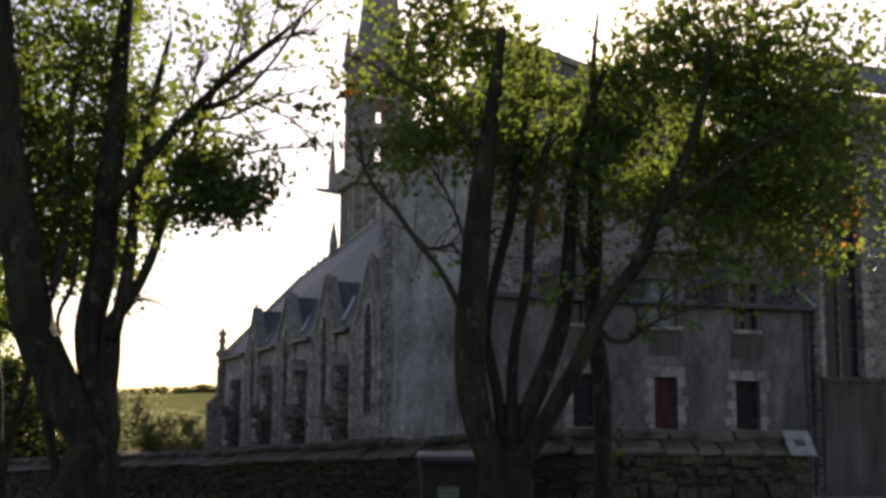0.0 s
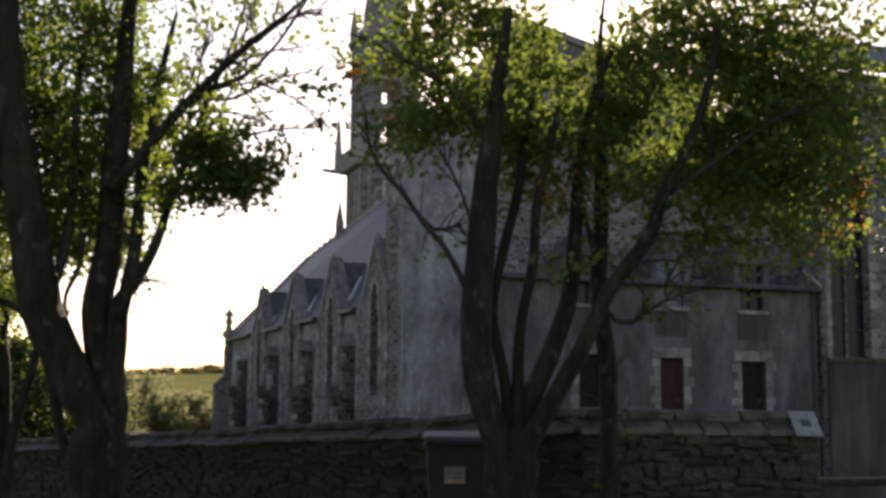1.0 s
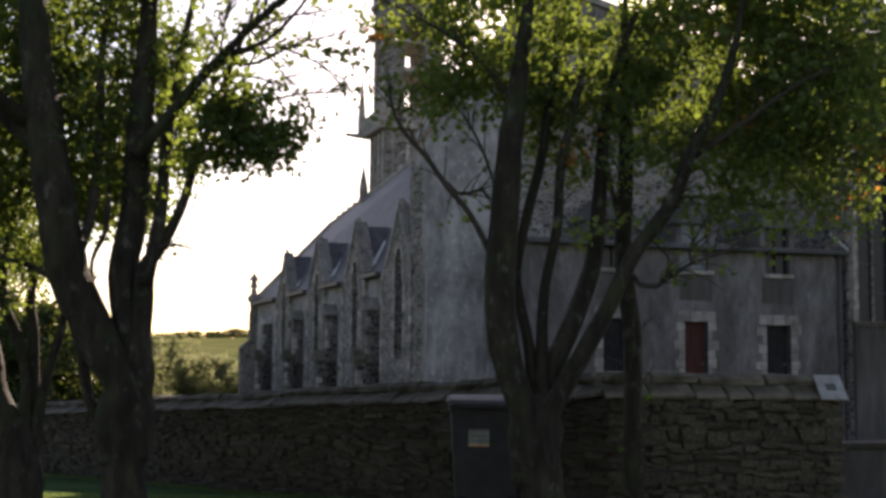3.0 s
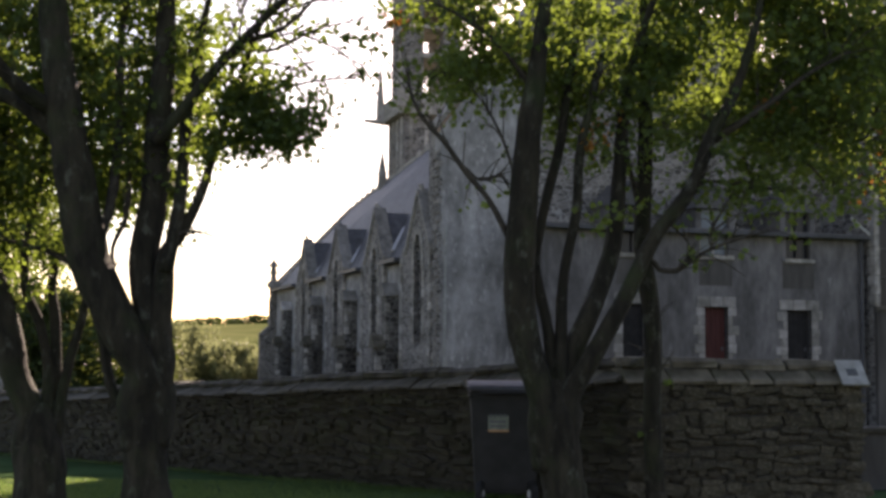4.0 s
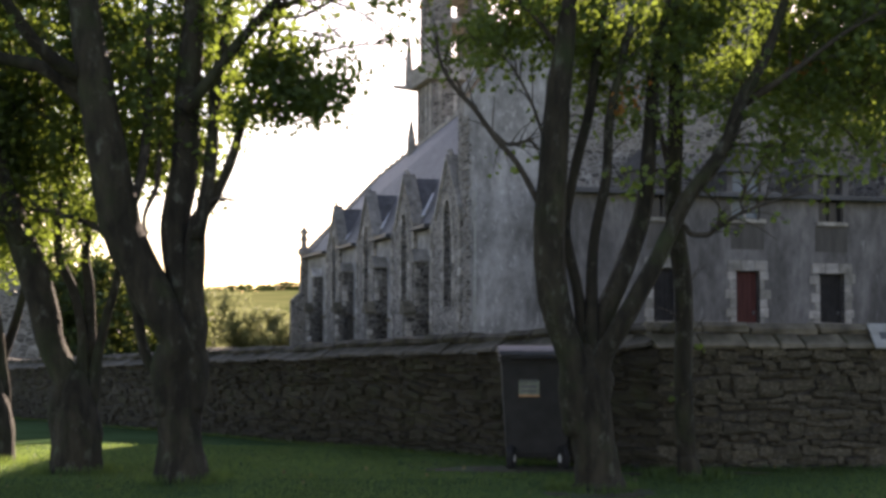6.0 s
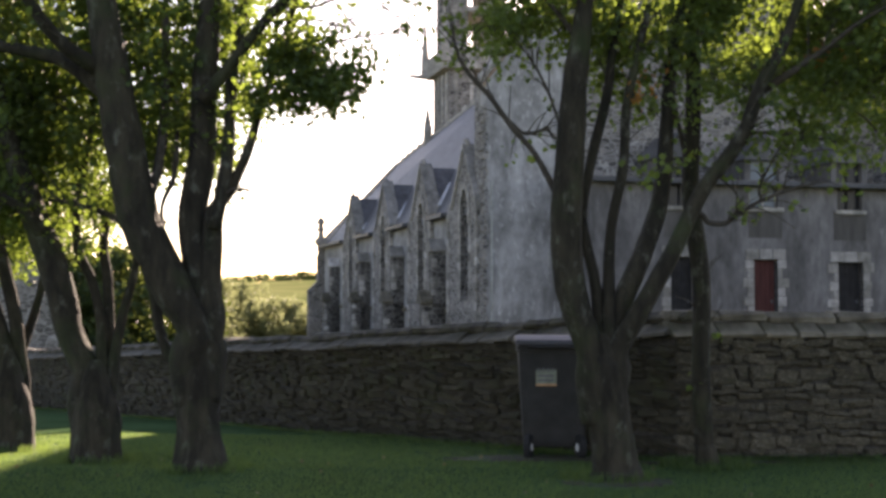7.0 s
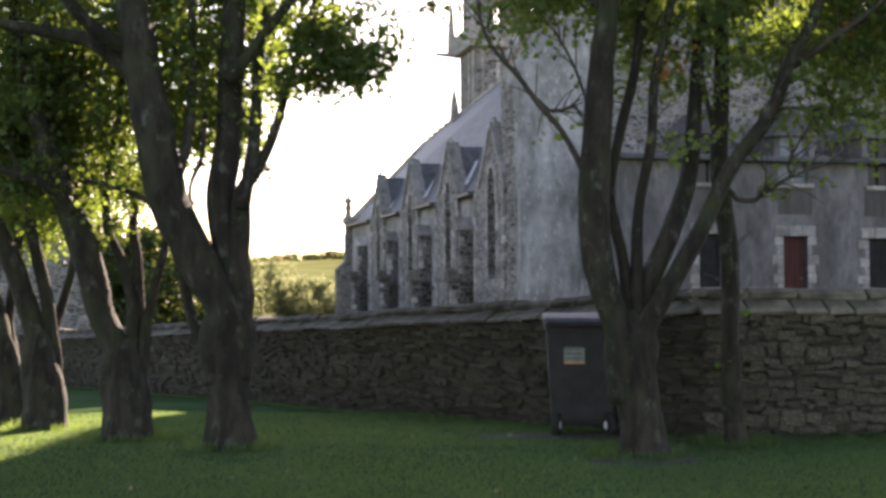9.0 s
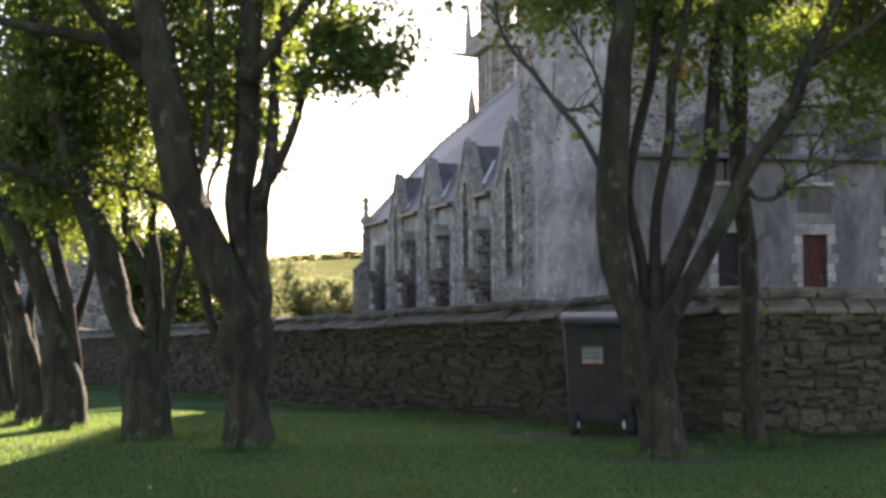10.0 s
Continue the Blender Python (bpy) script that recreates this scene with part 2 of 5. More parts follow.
def arched(bm, c, w, sill, spring, apex, left, right, base, top, y0, y1):
    """One connected wall from left to right with a pointed opening; top(x) gives its upper edge."""
    arc = [(w / 2 * math.cos(k / 5 * math.pi / 2) ** 0.8, spring + (apex - spring) * math.sin(k / 5 * math.pi / 2)) for k in range(6)]
    arc[-1] = (0.0, apex)
    for s, edge in ((-1, left), (1, right)):
        prism(bm, [(edge, base), (c, base), (c, sill)] + [(c + s * w / 2, sill)] + [(c + s * x, z) for x, z in arc] + [(c, top(c)), (edge, top(edge))], y0, y1, "y")
    bmesh.ops.remove_doubles(bm, verts=bm.verts[:], dist=0.0005)
    inner = [f for f in bm.faces if all(abs(v.co.x - c) < 0.001 for v in f.verts)]
    bmesh.ops.delete(bm, geom=inner, context="FACES_ONLY")


def solid(name, mat, parent, *boxes, bevel=0.0, label=""):
    bm = bmesh.new()
    for b in boxes:
        box(bm, *b)
    if bevel:
        bmesh.ops.bevel(bm, geom=bm.edges[:], offset=bevel, segments=2, affect="EDGES")
    return part(name, bm, mat, parent, label)


def tube(bm, path, sides=10, knots=0.0):
    """A tapering tube along (x, y, z, radius) points, rounded between them."""
    pts = [Vector(p[:3]) for p in path]
    rad = [p[3] for p in path]
    fine = []
    for i in range(len(pts) - 1):
        p0, p1, p2, p3 = pts[max(i - 1, 0)], pts[i], pts[i + 1], pts[min(i + 2, len(pts) - 1)]
        for k in range(4):
            u = k / 4
            q = 0.5 * (2 * p1 + (p2 - p0) * u + (2 * p0 - 5 * p1 + 4 * p2 - p3) * u * u + (3 * p1 - p0 - 3 * p2 + p3) * u ** 3)
            fine.append((q, rad[i] + (rad[i + 1] - rad[i]) * u))
    fine.append((pts[-1], rad[-1]))
    rings, side = [], Vector((1, 0, 0))
    for i, (q, r) in enumerate(fine):
        d = (fine[min(i + 1, len(fine) - 1)][0] - fine[max(i - 1, 0)][0]).normalized()
        side = (side - d * side.dot(d)).normalized()
        up = d.cross(side)
        ring = []
        for k in range(sides):
            c = 2 * math.pi * k / sides
            way = side * math.cos(c) + up * math.sin(c)
            flute = noise.noise((way.x * 2.2 + pts[0].x * 3, way.y * 2.2 + pts[0].y * 3, q.z * 0.3))
            rr = r * (1 + knots * (0.9 * flute + 0.6 * noise.noise((q + way * r) * 5) + 0.45 * noise.noise((q + way * r) * 14)))
            ring.append(bm.verts.new(q + way * rr))
        rings.append(ring)
    for a, b in zip(rings, rings[1:]):
        for k in range(sides):
            bm.faces.new((a[k], a[(k + 1) % sides], b[(k + 1) % sides], b[k]))
    bm.faces.new(rings[0][::-1]), bm.faces.new(rings[-1])


def empty(name, m, label, category, group="", kind=""):
    ob = new(name)
    ob.matrix_basis = m
    return tagged(ob, label, category, group, kind)


# ---- ground ----
def ground_z(x, y):
    """The green falls away beyond ten metres; past the church a dip and then a hill."""
    z = -0.065 * max(0.0, min(y, 29) - 10.5)
    if y > 29:
        z -= 0.006 * (min(y, 130) - 29)
    if y > 130:
        far = min(1.0, (y - 130) / 420)
        z += 12.5 * far * far * (3 - 2 * far) * (0.75 + 0.25 * math.sin(x * 0.012 + 1.0)) + 1.2 * noise.noise((x * 0.02, y * 0.02, 0)) * far
    if y > 560:
        z -= 0.02 * (y - 560)
    return z + 0.03 * noise.noise((x * 0.35, y * 0.35, 3.0)) * (1 if y > -5 else 0.3)


bm = bmesh.new()
xs = [-1500, -700, -400] + [-260 + 8 * i for i in range(30)] + [-20 + 0.5 * i for i in range(81)] + [28 + 8 * i for i in range(30)] + [400, 700, 1500]
ys = [-1200, -400, -150, -60, -25, -10, -4] + [0.4 * i for i in range(80)] + [34, 38, 44, 52, 62, 75, 90, 110, 120] + [130 + 12 * i for i in range(44)] + [700, 900, 1500]
grid = [[bm.verts.new((x, y, ground_z(x, y))) for x in xs] for y in ys]
for i in range(len(ys) - 1):
    for j in range(len(xs) - 1):
        f = bm.faces.new((grid[i][j], grid[i][j + 1], grid[i + 1][j + 1], grid[i + 1][j]))
        f.material_index = 1 if ys[i] >= 62 else 0
ground = part("ground", bm, GRASS, smooth=True)
ground.data.materials.append(HILL)
tagged(ground, "mown green grass running to a pale pasture hill", "ground", kind="structure")


# ---- boundary wall ----
def wall_line(name, start, end, height, stone, label, loose):
    """A rubble wall from start to end on the falling ground: core, stones on its camera side, coping slabs."""
    (x0, y0), (x1, y1) = start, end
    run = math.hypot(x1 - x0, y1 - y0)
    turn = math.atan2(y1 - y0, x1 - x0)
    wall = empty(name, pose(x0, y0, 0, 0, 0, math.degrees(turn)), label, "wall", kind="structure")

    def at(d):
        return ground_z(x0 + math.cos(turn) * d, y0 + math.sin(turn) * d)
    rng = random.Random(len(name) * 7 + int(run * 10))
    bm = bmesh.new()
    steps = max(2, int(run / 1.0))
    for i in range(steps):
        a, b = run * i / steps, run * (i + 1) / steps
        za, zb = at(a), at(b)
        vs = [bm.verts.new(p) for p in ((a, 0, za - 0.3), (b, 0, zb - 0.3), (b, 0, zb + height), (a, 0, za + height),
                                        (a, 0.45, za - 0.3), (b, 0.45, zb - 0.3), (b, 0.45, zb + height), (a, 0.45, za + height))]
        for q in ((0, 1, 2, 3), (5, 4, 7, 6), (3, 2, 6, 7)):
            bm.faces.new([vs[k] for k in q])
        if i == 0:
            bm.faces.new([vs[k] for k in (4, 0, 3, 7)])
        if i == steps - 1:
            bm.faces.new([vs[k] for k in (1, 5, 6, 2)])
    part("core", bm, MORTAR, wall)
    # stones: a few uneven shapes shared by all
    shapes = []
    for k in range(9):
        sb = bmesh.new()
        bmesh.ops.create_cube(sb, size=1.0)
        bmesh.ops.bevel(sb, geom=sb.edges[:], offset=0.12, segments=1, affect="EDGES")
        for v in sb.verts:
            v.co += Vector((rng.uniform(-0.09, 0.09), rng.uniform(-0.12, 0.12), rng.uniform(-0.12, 0.12)))
        me = bpy.data.meshes.new("stone")
        sb.to_mesh(me)
        sb.free()
        me.materials.append(stone)
        shapes.append(me)
    rest = bmesh.new()
    z, row, made = 0.02, 0, 0
    while z < height - 0.06:
        h = rng.uniform(0.028, 0.075) if rng.random() < 0.9 else rng.uniform(0.08, 0.14)
        h = min(h, height - z)
        d = rng.uniform(-0.2, 0.0)
        while d < run:
            w = rng.uniform(0.07, 0.3) * (1.4 if h > 0.09 else 0.9) * (1.6 if stone == SHADED_MOSSY_STONE else 1.0)
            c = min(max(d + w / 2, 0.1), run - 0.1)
            m = Matrix.LocRotScale((c, (0.066 if stone == SHADED_MOSSY_STONE else 0.05) - rng.uniform(0.0, 0.06), at(c) + z + h / 2 + rng.uniform(-0.03, 0.03)),
                                   Euler((0, radians(rng.uniform(-8, 8)), radians(rng.uniform(-3, 3)))),
                                   (w * rng.uniform(0.82, 1.02), 0.16, h * rng.uniform(0.8, 1.2)))
            me = shapes[rng.randrange(9)]
            if loose[0] <= c <= loose[1] and made < 295:
                share("stone", me, wall, m)
                made += 1
            else:
                n0 = len(rest.verts)
                rest.from_mesh(me)
                rest.verts.ensure_lookup_table()
                bmesh.ops.transform(rest, matrix=m, verts=rest.verts[n0:])
            d += w
        z += h
    if rest.verts:
        tagged(part("rubble", rest, stone, wall), kind="stuff")
    else:
        rest.free()
    # coping: a course of sloped slabs and a narrower course on top
    for outline, low, high in (
            ([(-0.1, 0.0), (-0.11, 0.035), (0.1, 0.15), (0.38, 0.15), (0.55, 0.04), (0.54, 0.0)], 0.26, 0.5),
            ([(0.07, 0.145), (0.06, 0.2), (0.14, 0.245), (0.34, 0.245), (0.42, 0.2), (0.41, 0.145)], 0.4, 0.75)):
        d = -0.05
        while d < run:
            w = min(rng.uniform(low, high), run + 0.05 - d)
            if w < 0.1:
                break
            skew = rng.uniform(-0.03, 0.06)
            sb = bmesh.new()
            prism(sb, outline, 0.007, w - 0.007, "x")
            bmesh.ops.bevel(sb, geom=sb.edges[:], offset=0.014, segments=1, affect="EDGES")
            for v in sb.verts:
                v.co += Vector((rng.uniform(-0.01, 0.01) - skew * v.co.y, rng.uniform(-0.014, 0.014), rng.uniform(-0.013, 0.013)))
            slab = part("coping_slab", sb, MOSSY_COPING if stone == SHADED_MOSSY_STONE else COPING, wall)
            slope = math.atan2(at(d + w) - at(d), w)
            slab.matrix_basis = pose(d, rng.uniform(-0.015, 0.015), at(d) + height + rng.uniform(-0.008, 0.01), rng.uniform(-2, 2), -math.degrees(slope) + rng.uniform(-1.5, 1.5), 0)
            d += w
    return wall


CORNER = (2.55, 11.05)
wall_line("boundary_wall", (-11.6, 32.7), CORNER, 1.16, SHADED_MOSSY_STONE, "dark rubble stone boundary wall with saddle coping, in shade", (15.0, 26.0))
wall_line("boundary_wall", CORNER, (4.95, 11.3), 1.16, WALL_STONE, "rubble stone wall with pale coping slabs, below the house", (0, 9))
yard = empty("yard_wall", pose(6.2, 13.6, ground_z(8, 13.6), 0, 0, 8), "low dark rendered yard wall with flat stone cap", "wall", kind="structure")
# shade of the trees overhead is put into this dark render colour
solid("wall_body", PATCH_WALL, yard, (-0.6, 6.0, 0, 0.35, -0.4, 0.66), bevel=0.02)
solid("cap", MOSSY_COPING, yard, (-0.65, 6.05, -0.05, 0.4, 0.663, 0.73), bevel=0.02)

# ---- church ----
# its own axes: x along the gable front, y away along the nave
CHURCH_TURN = 13.25
church = empty("church", pose(2.58, 38.0, 0, 0, 0, CHURCH_TURN),
               "grey stone church with gabled side windows, slate roof and slender spire", "church")
EAVE, RIDGE, HALF, LONG = 4.5, 9.3, 4.5, 33.0


def glazing(parent, c, w, sill, spring, apex, y, pale=False, bars=2):
    """A window of a wall along x: glass set back, mullion and bars."""
    win = new("window")
    win.parent = parent
    bm = bmesh.new()
    if apex > spring:
        arc = [(c - w / 2 * math.cos(k / 5 * math.pi / 2) ** 0.8, spring + (apex - spring) * math.sin(k / 5 * math.pi / 2)) for k in range(6)]
        outline = [(c - w / 2, sill)] + arc + [(2 * c - p, q) for p, q in arc[-2::-1]] + [(c + w / 2, sill)]
    else:
        outline = [(c - w / 2, sill), (c - w / 2, spring), (c + w / 2, spring), (c + w / 2, sill)]
    prism(bm, outline, y, y + 0.03, "y")
    part("pane", bm, PALE_GLASS if pale else DARK_GLASS, win)
    solid("mullion", RUBBLE, win, (c - 0.035, c + 0.035, y - 0.1, y - 0.004, sill, spring + 0.85 * (apex - spring)))
    for k in range(bars):
        z = sill + (spring - sill) * (k + 1) / (bars + 1)
        solid("bar", IRON, win, (c - w / 2, c + w / 2, y - 0.05, y - 0.003, z - 0.02, z + 0.02))
    solid("sill", DRESSED, win, (c - w / 2 - 0.12, c + w / 2 + 0.12, y - 0.22, y - 0.01, sill - 0.16, sill - 0.002), bevel=0.02)
    return win


def quoins(parent, x, y, z0, z1, w=0.5, d=0.42, step=0.32, mat=None):
    """Alternating long and short corner blocks, proud of the wall."""
    k, z = 0, z0
    while z < z1:
        a = w if k % 2 else w * 0.62
        solid("quoin", mat or DRESSED, parent, (x - 0.03, x + a, y - 0.035, y + d * (0.62 if k % 2 else 1), z + 0.012, z + step - 0.012), bevel=0.02)
        z += step
        k += 1


# nave side: wall turned so that its own x runs from the far end to the near corner
side = new("nave_side")
side.parent = church
side.matrix_basis = pose(0, LONG, 0, 0, 0, -90)
GABLETS = [LONG - v for v in (2.1, 8.25, 15.35, 23.3)]
FLATS = [LONG - v for v in (5.3, 12.0, 19.2, 27.6)]
lancets = [(c, 1.0, 1.5, 4.0, 5.2) for c in GABLETS]
slots = [(c - 1.3, c + 1.3, -1.1, 9) for c in GABLETS]
edges = sorted({0.0, LONG - 3.4} | {v for h in slots for v in h[:2]})
bm = bmesh.new()
holed(bm, [e for e in edges if e <= LONG - 1.1], [-1.5, -1.1, EAVE], slots, 0, 0.6)
part("wall", bm, RENDER_WALL, side)


def stepped_buttress(parent, c, w, stages):
    """A buttress in stages (depth, foot, head), each closed by a small gabled weathering, with pale corner blocks."""
    rng = random.Random(int(c * 10))
    for k, (depth, foot, head) in enumerate(stages):
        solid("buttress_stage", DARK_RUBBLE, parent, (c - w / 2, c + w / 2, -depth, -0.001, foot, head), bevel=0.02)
        bm = bmesh.new()
        prism(bm, [(c - w / 2 - 0.09, head + 0.003), (c + w / 2 + 0.09, head + 0.003), (c + w / 2 + 0.09, head + 0.09), (c, head + 0.5), (c - w / 2 - 0.09, head + 0.09)],
              -depth - 0.1, -stages[k + 1][0] - 0.004 if k + 1 < len(stages) else -0.003, "y")
        part("weathering", bm, DRESSED if k else COPING, parent)
        z = max(foot, -0.9) if k == 0 else stages[0][2] + 0.3
        while z < head - 0.3:
            h = rng.uniform(0.2, 0.34)
            if rng.random() < 0.75:
                d = rng.uniform(0.1, 0.26)
                solid("quoin", DRESSED, parent, (c + w / 2 - 0.16, c + w / 2 + 0.025, -depth - 0.02, -depth + d, z + 0.012, z + h - 0.012), bevel=0.015)
            z += h


for c in FLATS:
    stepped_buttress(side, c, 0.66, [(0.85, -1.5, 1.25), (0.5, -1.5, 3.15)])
    solid("grating", DARK_DOOR, side, (c - 1.25, c - 0.7, -0.03, 0.0, 0.1, 0.85))


def roof_rise(c):
    """Steepness of the main slope beside a gablet; the ridge climbs towards the crossing."""
    return (RIDGE + 0.07 * c + 0.17 - EAVE) / (HALF + 0.02)


for c, w, sill, spring, apex in lancets:
    PEAK, wide = 6.62, 1.5
    bm = bmesh.new()
    arched(bm, c, w, sill, spring, apex, c - wide, c + wide, -1.5, lambda v: PEAK - (PEAK - 4.75) * abs(v - c) / wide, -0.12, 0.35)
    part("gablet", bm, RUBBLE, side)
    quoins(side, c - wide - 0.75, -0.12, -0.3, 4.4, 0.34, 0.2, 0.3)
    quoins(side, c + wide - 0.24, -0.12, -0.15, 4.5, 0.26, 0.2, 0.3)
    glazing(side, c, w, sill, spring, apex, 0.1, bars=4)
    # jamb blocks and pointed hood of the window
    rng = random.Random(int(c * 7))
    for s in (-1, 1):
        z, k = sill, 0
        while z < spring:
            d = 0.3 if k % 2 else 0.17
            solid("jamb_block", DRESSED, side, (*sorted((c + s * w / 2, c + s * (w / 2 + d + rng.uniform(-0.03, 0.03)))), -0.15, 0.05, z + 0.01, z + 0.29), bevel=0.015)
            z += 0.3
            k += 1
        for k in range(5):
            a, b = k / 5 * math.pi / 2, (k + 1) / 5 * math.pi / 2
            ring = [(c + s * (r * math.cos(t) ** 0.8 if t < 1.57 else 0.0), spring + u * math.sin(t)) for r, u, t in
                    ((w / 2, apex - spring, a), (w / 2 + 0.2, apex - spring + 0.26, a), (w / 2 + 0.2, apex - spring + 0.26, b), (w / 2, apex - spring, b))]
            bm = bmesh.new()
            prism(bm, ring, -0.17, -0.122, "y")
            part("arch_block", bm, DRESSED, side)
        # raking coping, dormer slope running back into the main roof, lead valley along their meeting
        bm = bmesh.new()
        prism(bm, [(c, PEAK), (c, PEAK + 0.16), (c + s * (wide + 0.06), 4.74), (c + s * (wide + 0.06), 4.58)], -0.2, 0.3, "y")
        part("gable_coping", bm, DRESSED, side)
        rise = roof_rise(c)
        back_at = (PEAK - 0.02 - EAVE - 0.03) / rise + 0.12
        bm = bmesh.new()
        corners = ((c, 0.2, PEAK - 0.02), (c, back_at, PEAK - 0.02), (c + s * wide, 0.2, 4.72))
        tops = [bm.verts.new(p) for p in corners]
        lows = [bm.verts.new((p[0], p[1], p[2] - 0.12)) for p in corners]
        bm.faces.new(tops), bm.faces.new(lows[::-1])
        for i in range(3):
            j = (i + 1) % 3
            bm.faces.new((tops[i], lows[i], lows[j], tops[j]))
        part("dormer_roof", bm, SLATE, side)
        foot_at = 0.24
        bm = bmesh.new()
        tube(bm, [(c + s * (wide - 0.05), foot_at, EAVE + 0.12 + rise * foot_at, 0.09), (c + s * wide * 0.5, (foot_at + back_at) / 2, EAVE + 0.12 + rise * (foot_at + back_at) / 2, 0.08)], 6)
        part("lead_valley", bm, LEAD, side)
    bm = bmesh.new()
    prism(bm, [(c - wide - 0.75, -1.5), (c - wide - 0.003, -1.5), (c - wide - 0.003, 5.0), (c - wide - 0.45, 4.85), (c - wide - 0.75, 4.6)], -0.12, 0.3, "y")
    part("pier", bm, RUBBLE, side)
    bm = bmesh.new()
    tube(bm, [(c, 0.0, PEAK + 0.1, 0.1), (c, 0.0, PEAK + 0.2, 0.07), (c - 0.05, -0.03, PEAK + 0.27, 0.09), (c - 0.14, -0.1, PEAK + 0.3, 0.04)], 7)
    part("finial", bm, DRESSED, side)
for a, b in zip([0.3] + [g + 1.52 for g in sorted(GABLETS)], [g - 2.27 for g in sorted(GABLETS)]):
    if b - a > 0.5:
        solid("plinth_course", COPING, side, (a, b, -0.09, -0.003, 0.9, 1.06), bevel=0.02)
ends = sorted(GABLETS)
for a, b in zip([0] + [g + 1.52 for g in ends], [g - 2.27 for g in ends]):
    if b > a:
        solid("eave_gutter", IRON, side, (a, b, -0.36, -0.01, EAVE - 0.1, EAVE + 0.04))
for c in (0.0,):
    bm = bmesh.new()
    prism(bm, [(-0.9, -1.5), (0.0, -1.5), (0.0, 4.6), (-0.35, 4.0), (-0.35, 2.4), (-0.9, 1.9)], -0.5, 0.25, "x")
    part("end_buttress", bm, RUBBLE, side)

# gables, roof, ridge; the ridge rises a little towards the crossing
def ridge_z(y):
    return RIDGE + 0.07 * (LONG - y)


bm = bmesh.new()
prism(bm, [(0, -1.5), (2 * HALF, -1.5), (2 * HALF, EAVE), (HALF, RIDGE - 0.1), (0, EAVE)], LONG - 0.61, LONG, "y")
part("far_gable", bm, RUBBLE, church)
solid("far_side_wall", RUBBLE, church, (2 * HALF - 0.6, 2 * HALF, 0, LONG - 0.62, -1.5, EAVE))
for s in (-1, 1):
    bm = bmesh.new()
    foot = HALF + s * (HALF + 0.02)
    top = [bm.verts.new(p) for p in ((HALF, 0.3, ridge_z(0.3) + 0.2), (foot, 0.3, EAVE + 0.03), (foot, LONG - 0.05, EAVE + 0.03), (HALF, LONG - 0.05, ridge_z(LONG) + 0.2))]
    low = [bm.verts.new(v.co - Vector((0, 0, 0.2))) for v in top]
    bm.faces.new(top), bm.faces.new(low[::-1])
    for i in range(4):
        j = (i + 1) % 4
        bm.faces.new((top[i], low[i], low[j], top[j]))
    part("roof_slope", bm, SLATE, church)
    bm = bmesh.new()
    prism(bm, [(HALF, RIDGE - 0.05), (HALF + s * (HALF + 0.35), EAVE - 0.35), (HALF + s * (HALF + 0.35), EAVE + 0.12), (HALF, RIDGE + 0.42)], LONG - 0.04, LONG + 0.3, "y")
    part("verge_coping", bm, DRESSED, church)
solid("kneeler", DRESSED, church, (-0.5, 0.2, LONG - 0.3, LONG + 0.35, EAVE + 0.1, EAVE + 0.5), bevel=0.05)
bm = bmesh.new()
for k, (r, z) in enumerate(((0.28, 0.0), (0.22, 0.3), (0.3, 0.6), (0.2, 0.9), (0.34, 1.15), (0.12, 1.4))):
    bmesh.ops.create_cone(bm, cap_ends=True, segments=8, radius1=r, radius2=r * 0.5, depth=0.3, matrix=pose(-0.15, LONG, EAVE + 0.6 + z * 0.8))
part("corner_finial", bm, DRESSED, church)
for k in range(14):
    y = 14 + k * 1.35
    bm = bmesh.new()
    prism(bm, [(-0.09, 0), (0.09, 0), (0.12, 0.12), (0, 0.34), (-0.12, 0.12)], y - 0.06, y + 0.06, "y")
    crest = part("ridge_crest", bm, DRESSED, church)
    crest.location = (HALF, 0, ridge_z(y) + 0.2)
bm = bmesh.new()
prism(bm, [(0.4, ridge_z(0.4) + 0.1), (LONG - 0.1, ridge_z(LONG) + 0.1), (LONG - 0.1, ridge_z(LONG) + 0.28), (0.4, ridge_z(0.4) + 0.28)], HALF - 0.12, HALF + 0.12, "x")
part("ridge_capping", bm, DRESSED, church)

# tall gable front: rendered part and rubble part
SPLIT, GABLE_W, GABLE_EAVE, GABLE_APEX = 2.9, 12.0, 8.5, 14.3
MID, FAR_EAVE = 4.3, 12.4


def gable_top(x):
    """Steep on the nave side, a longer and flatter slope on the other."""
    if x < MID:
        return GABLE_APEX - (GABLE_APEX - GABLE_EAVE) * (MID - x) / MID
    return GABLE_APEX - (GABLE_APEX - FAR_EAVE) * (x - MID) / (GABLE_W - MID)


bm = bmesh.new()
prism(bm, [(0, -1.5), (SPLIT, -1.5), (SPLIT, gable_top(SPLIT)), (0, GABLE_EAVE)], -0.02, 0.62, "y")
part("rendered_gable", bm, RENDER_WALL, church)
bm = bmesh.new()
prism(bm, [(SPLIT + 0.002, -1.5), (GABLE_W, -1.5), (GABLE_W, FAR_EAVE), (MID, GABLE_APEX), (SPLIT + 0.002, gable_top(SPLIT))], 0, 0.6, "y")
part("rubble_gable", bm, RUBBLE, church)
solid("gable_return", RUBBLE, church, (0.0, 0.6, 0.63, 1.3, EAVE, GABLE_EAVE))
solid("aisle", RUBBLE, church, (GABLE_W + 0.003, 22.0, 0.1, 9.0, -1.5, 8.6))
bm = bmesh.new()
prism(bm, [(-0.1, 8.55), (-0.1, 8.7), (4.5, 11.6), (9.2, 8.7), (9.2, 8.55), (4.5, 11.4)], GABLE_W + 0.01, 22.2, "x")
part("aisle_roof", bm, SLATE, church)
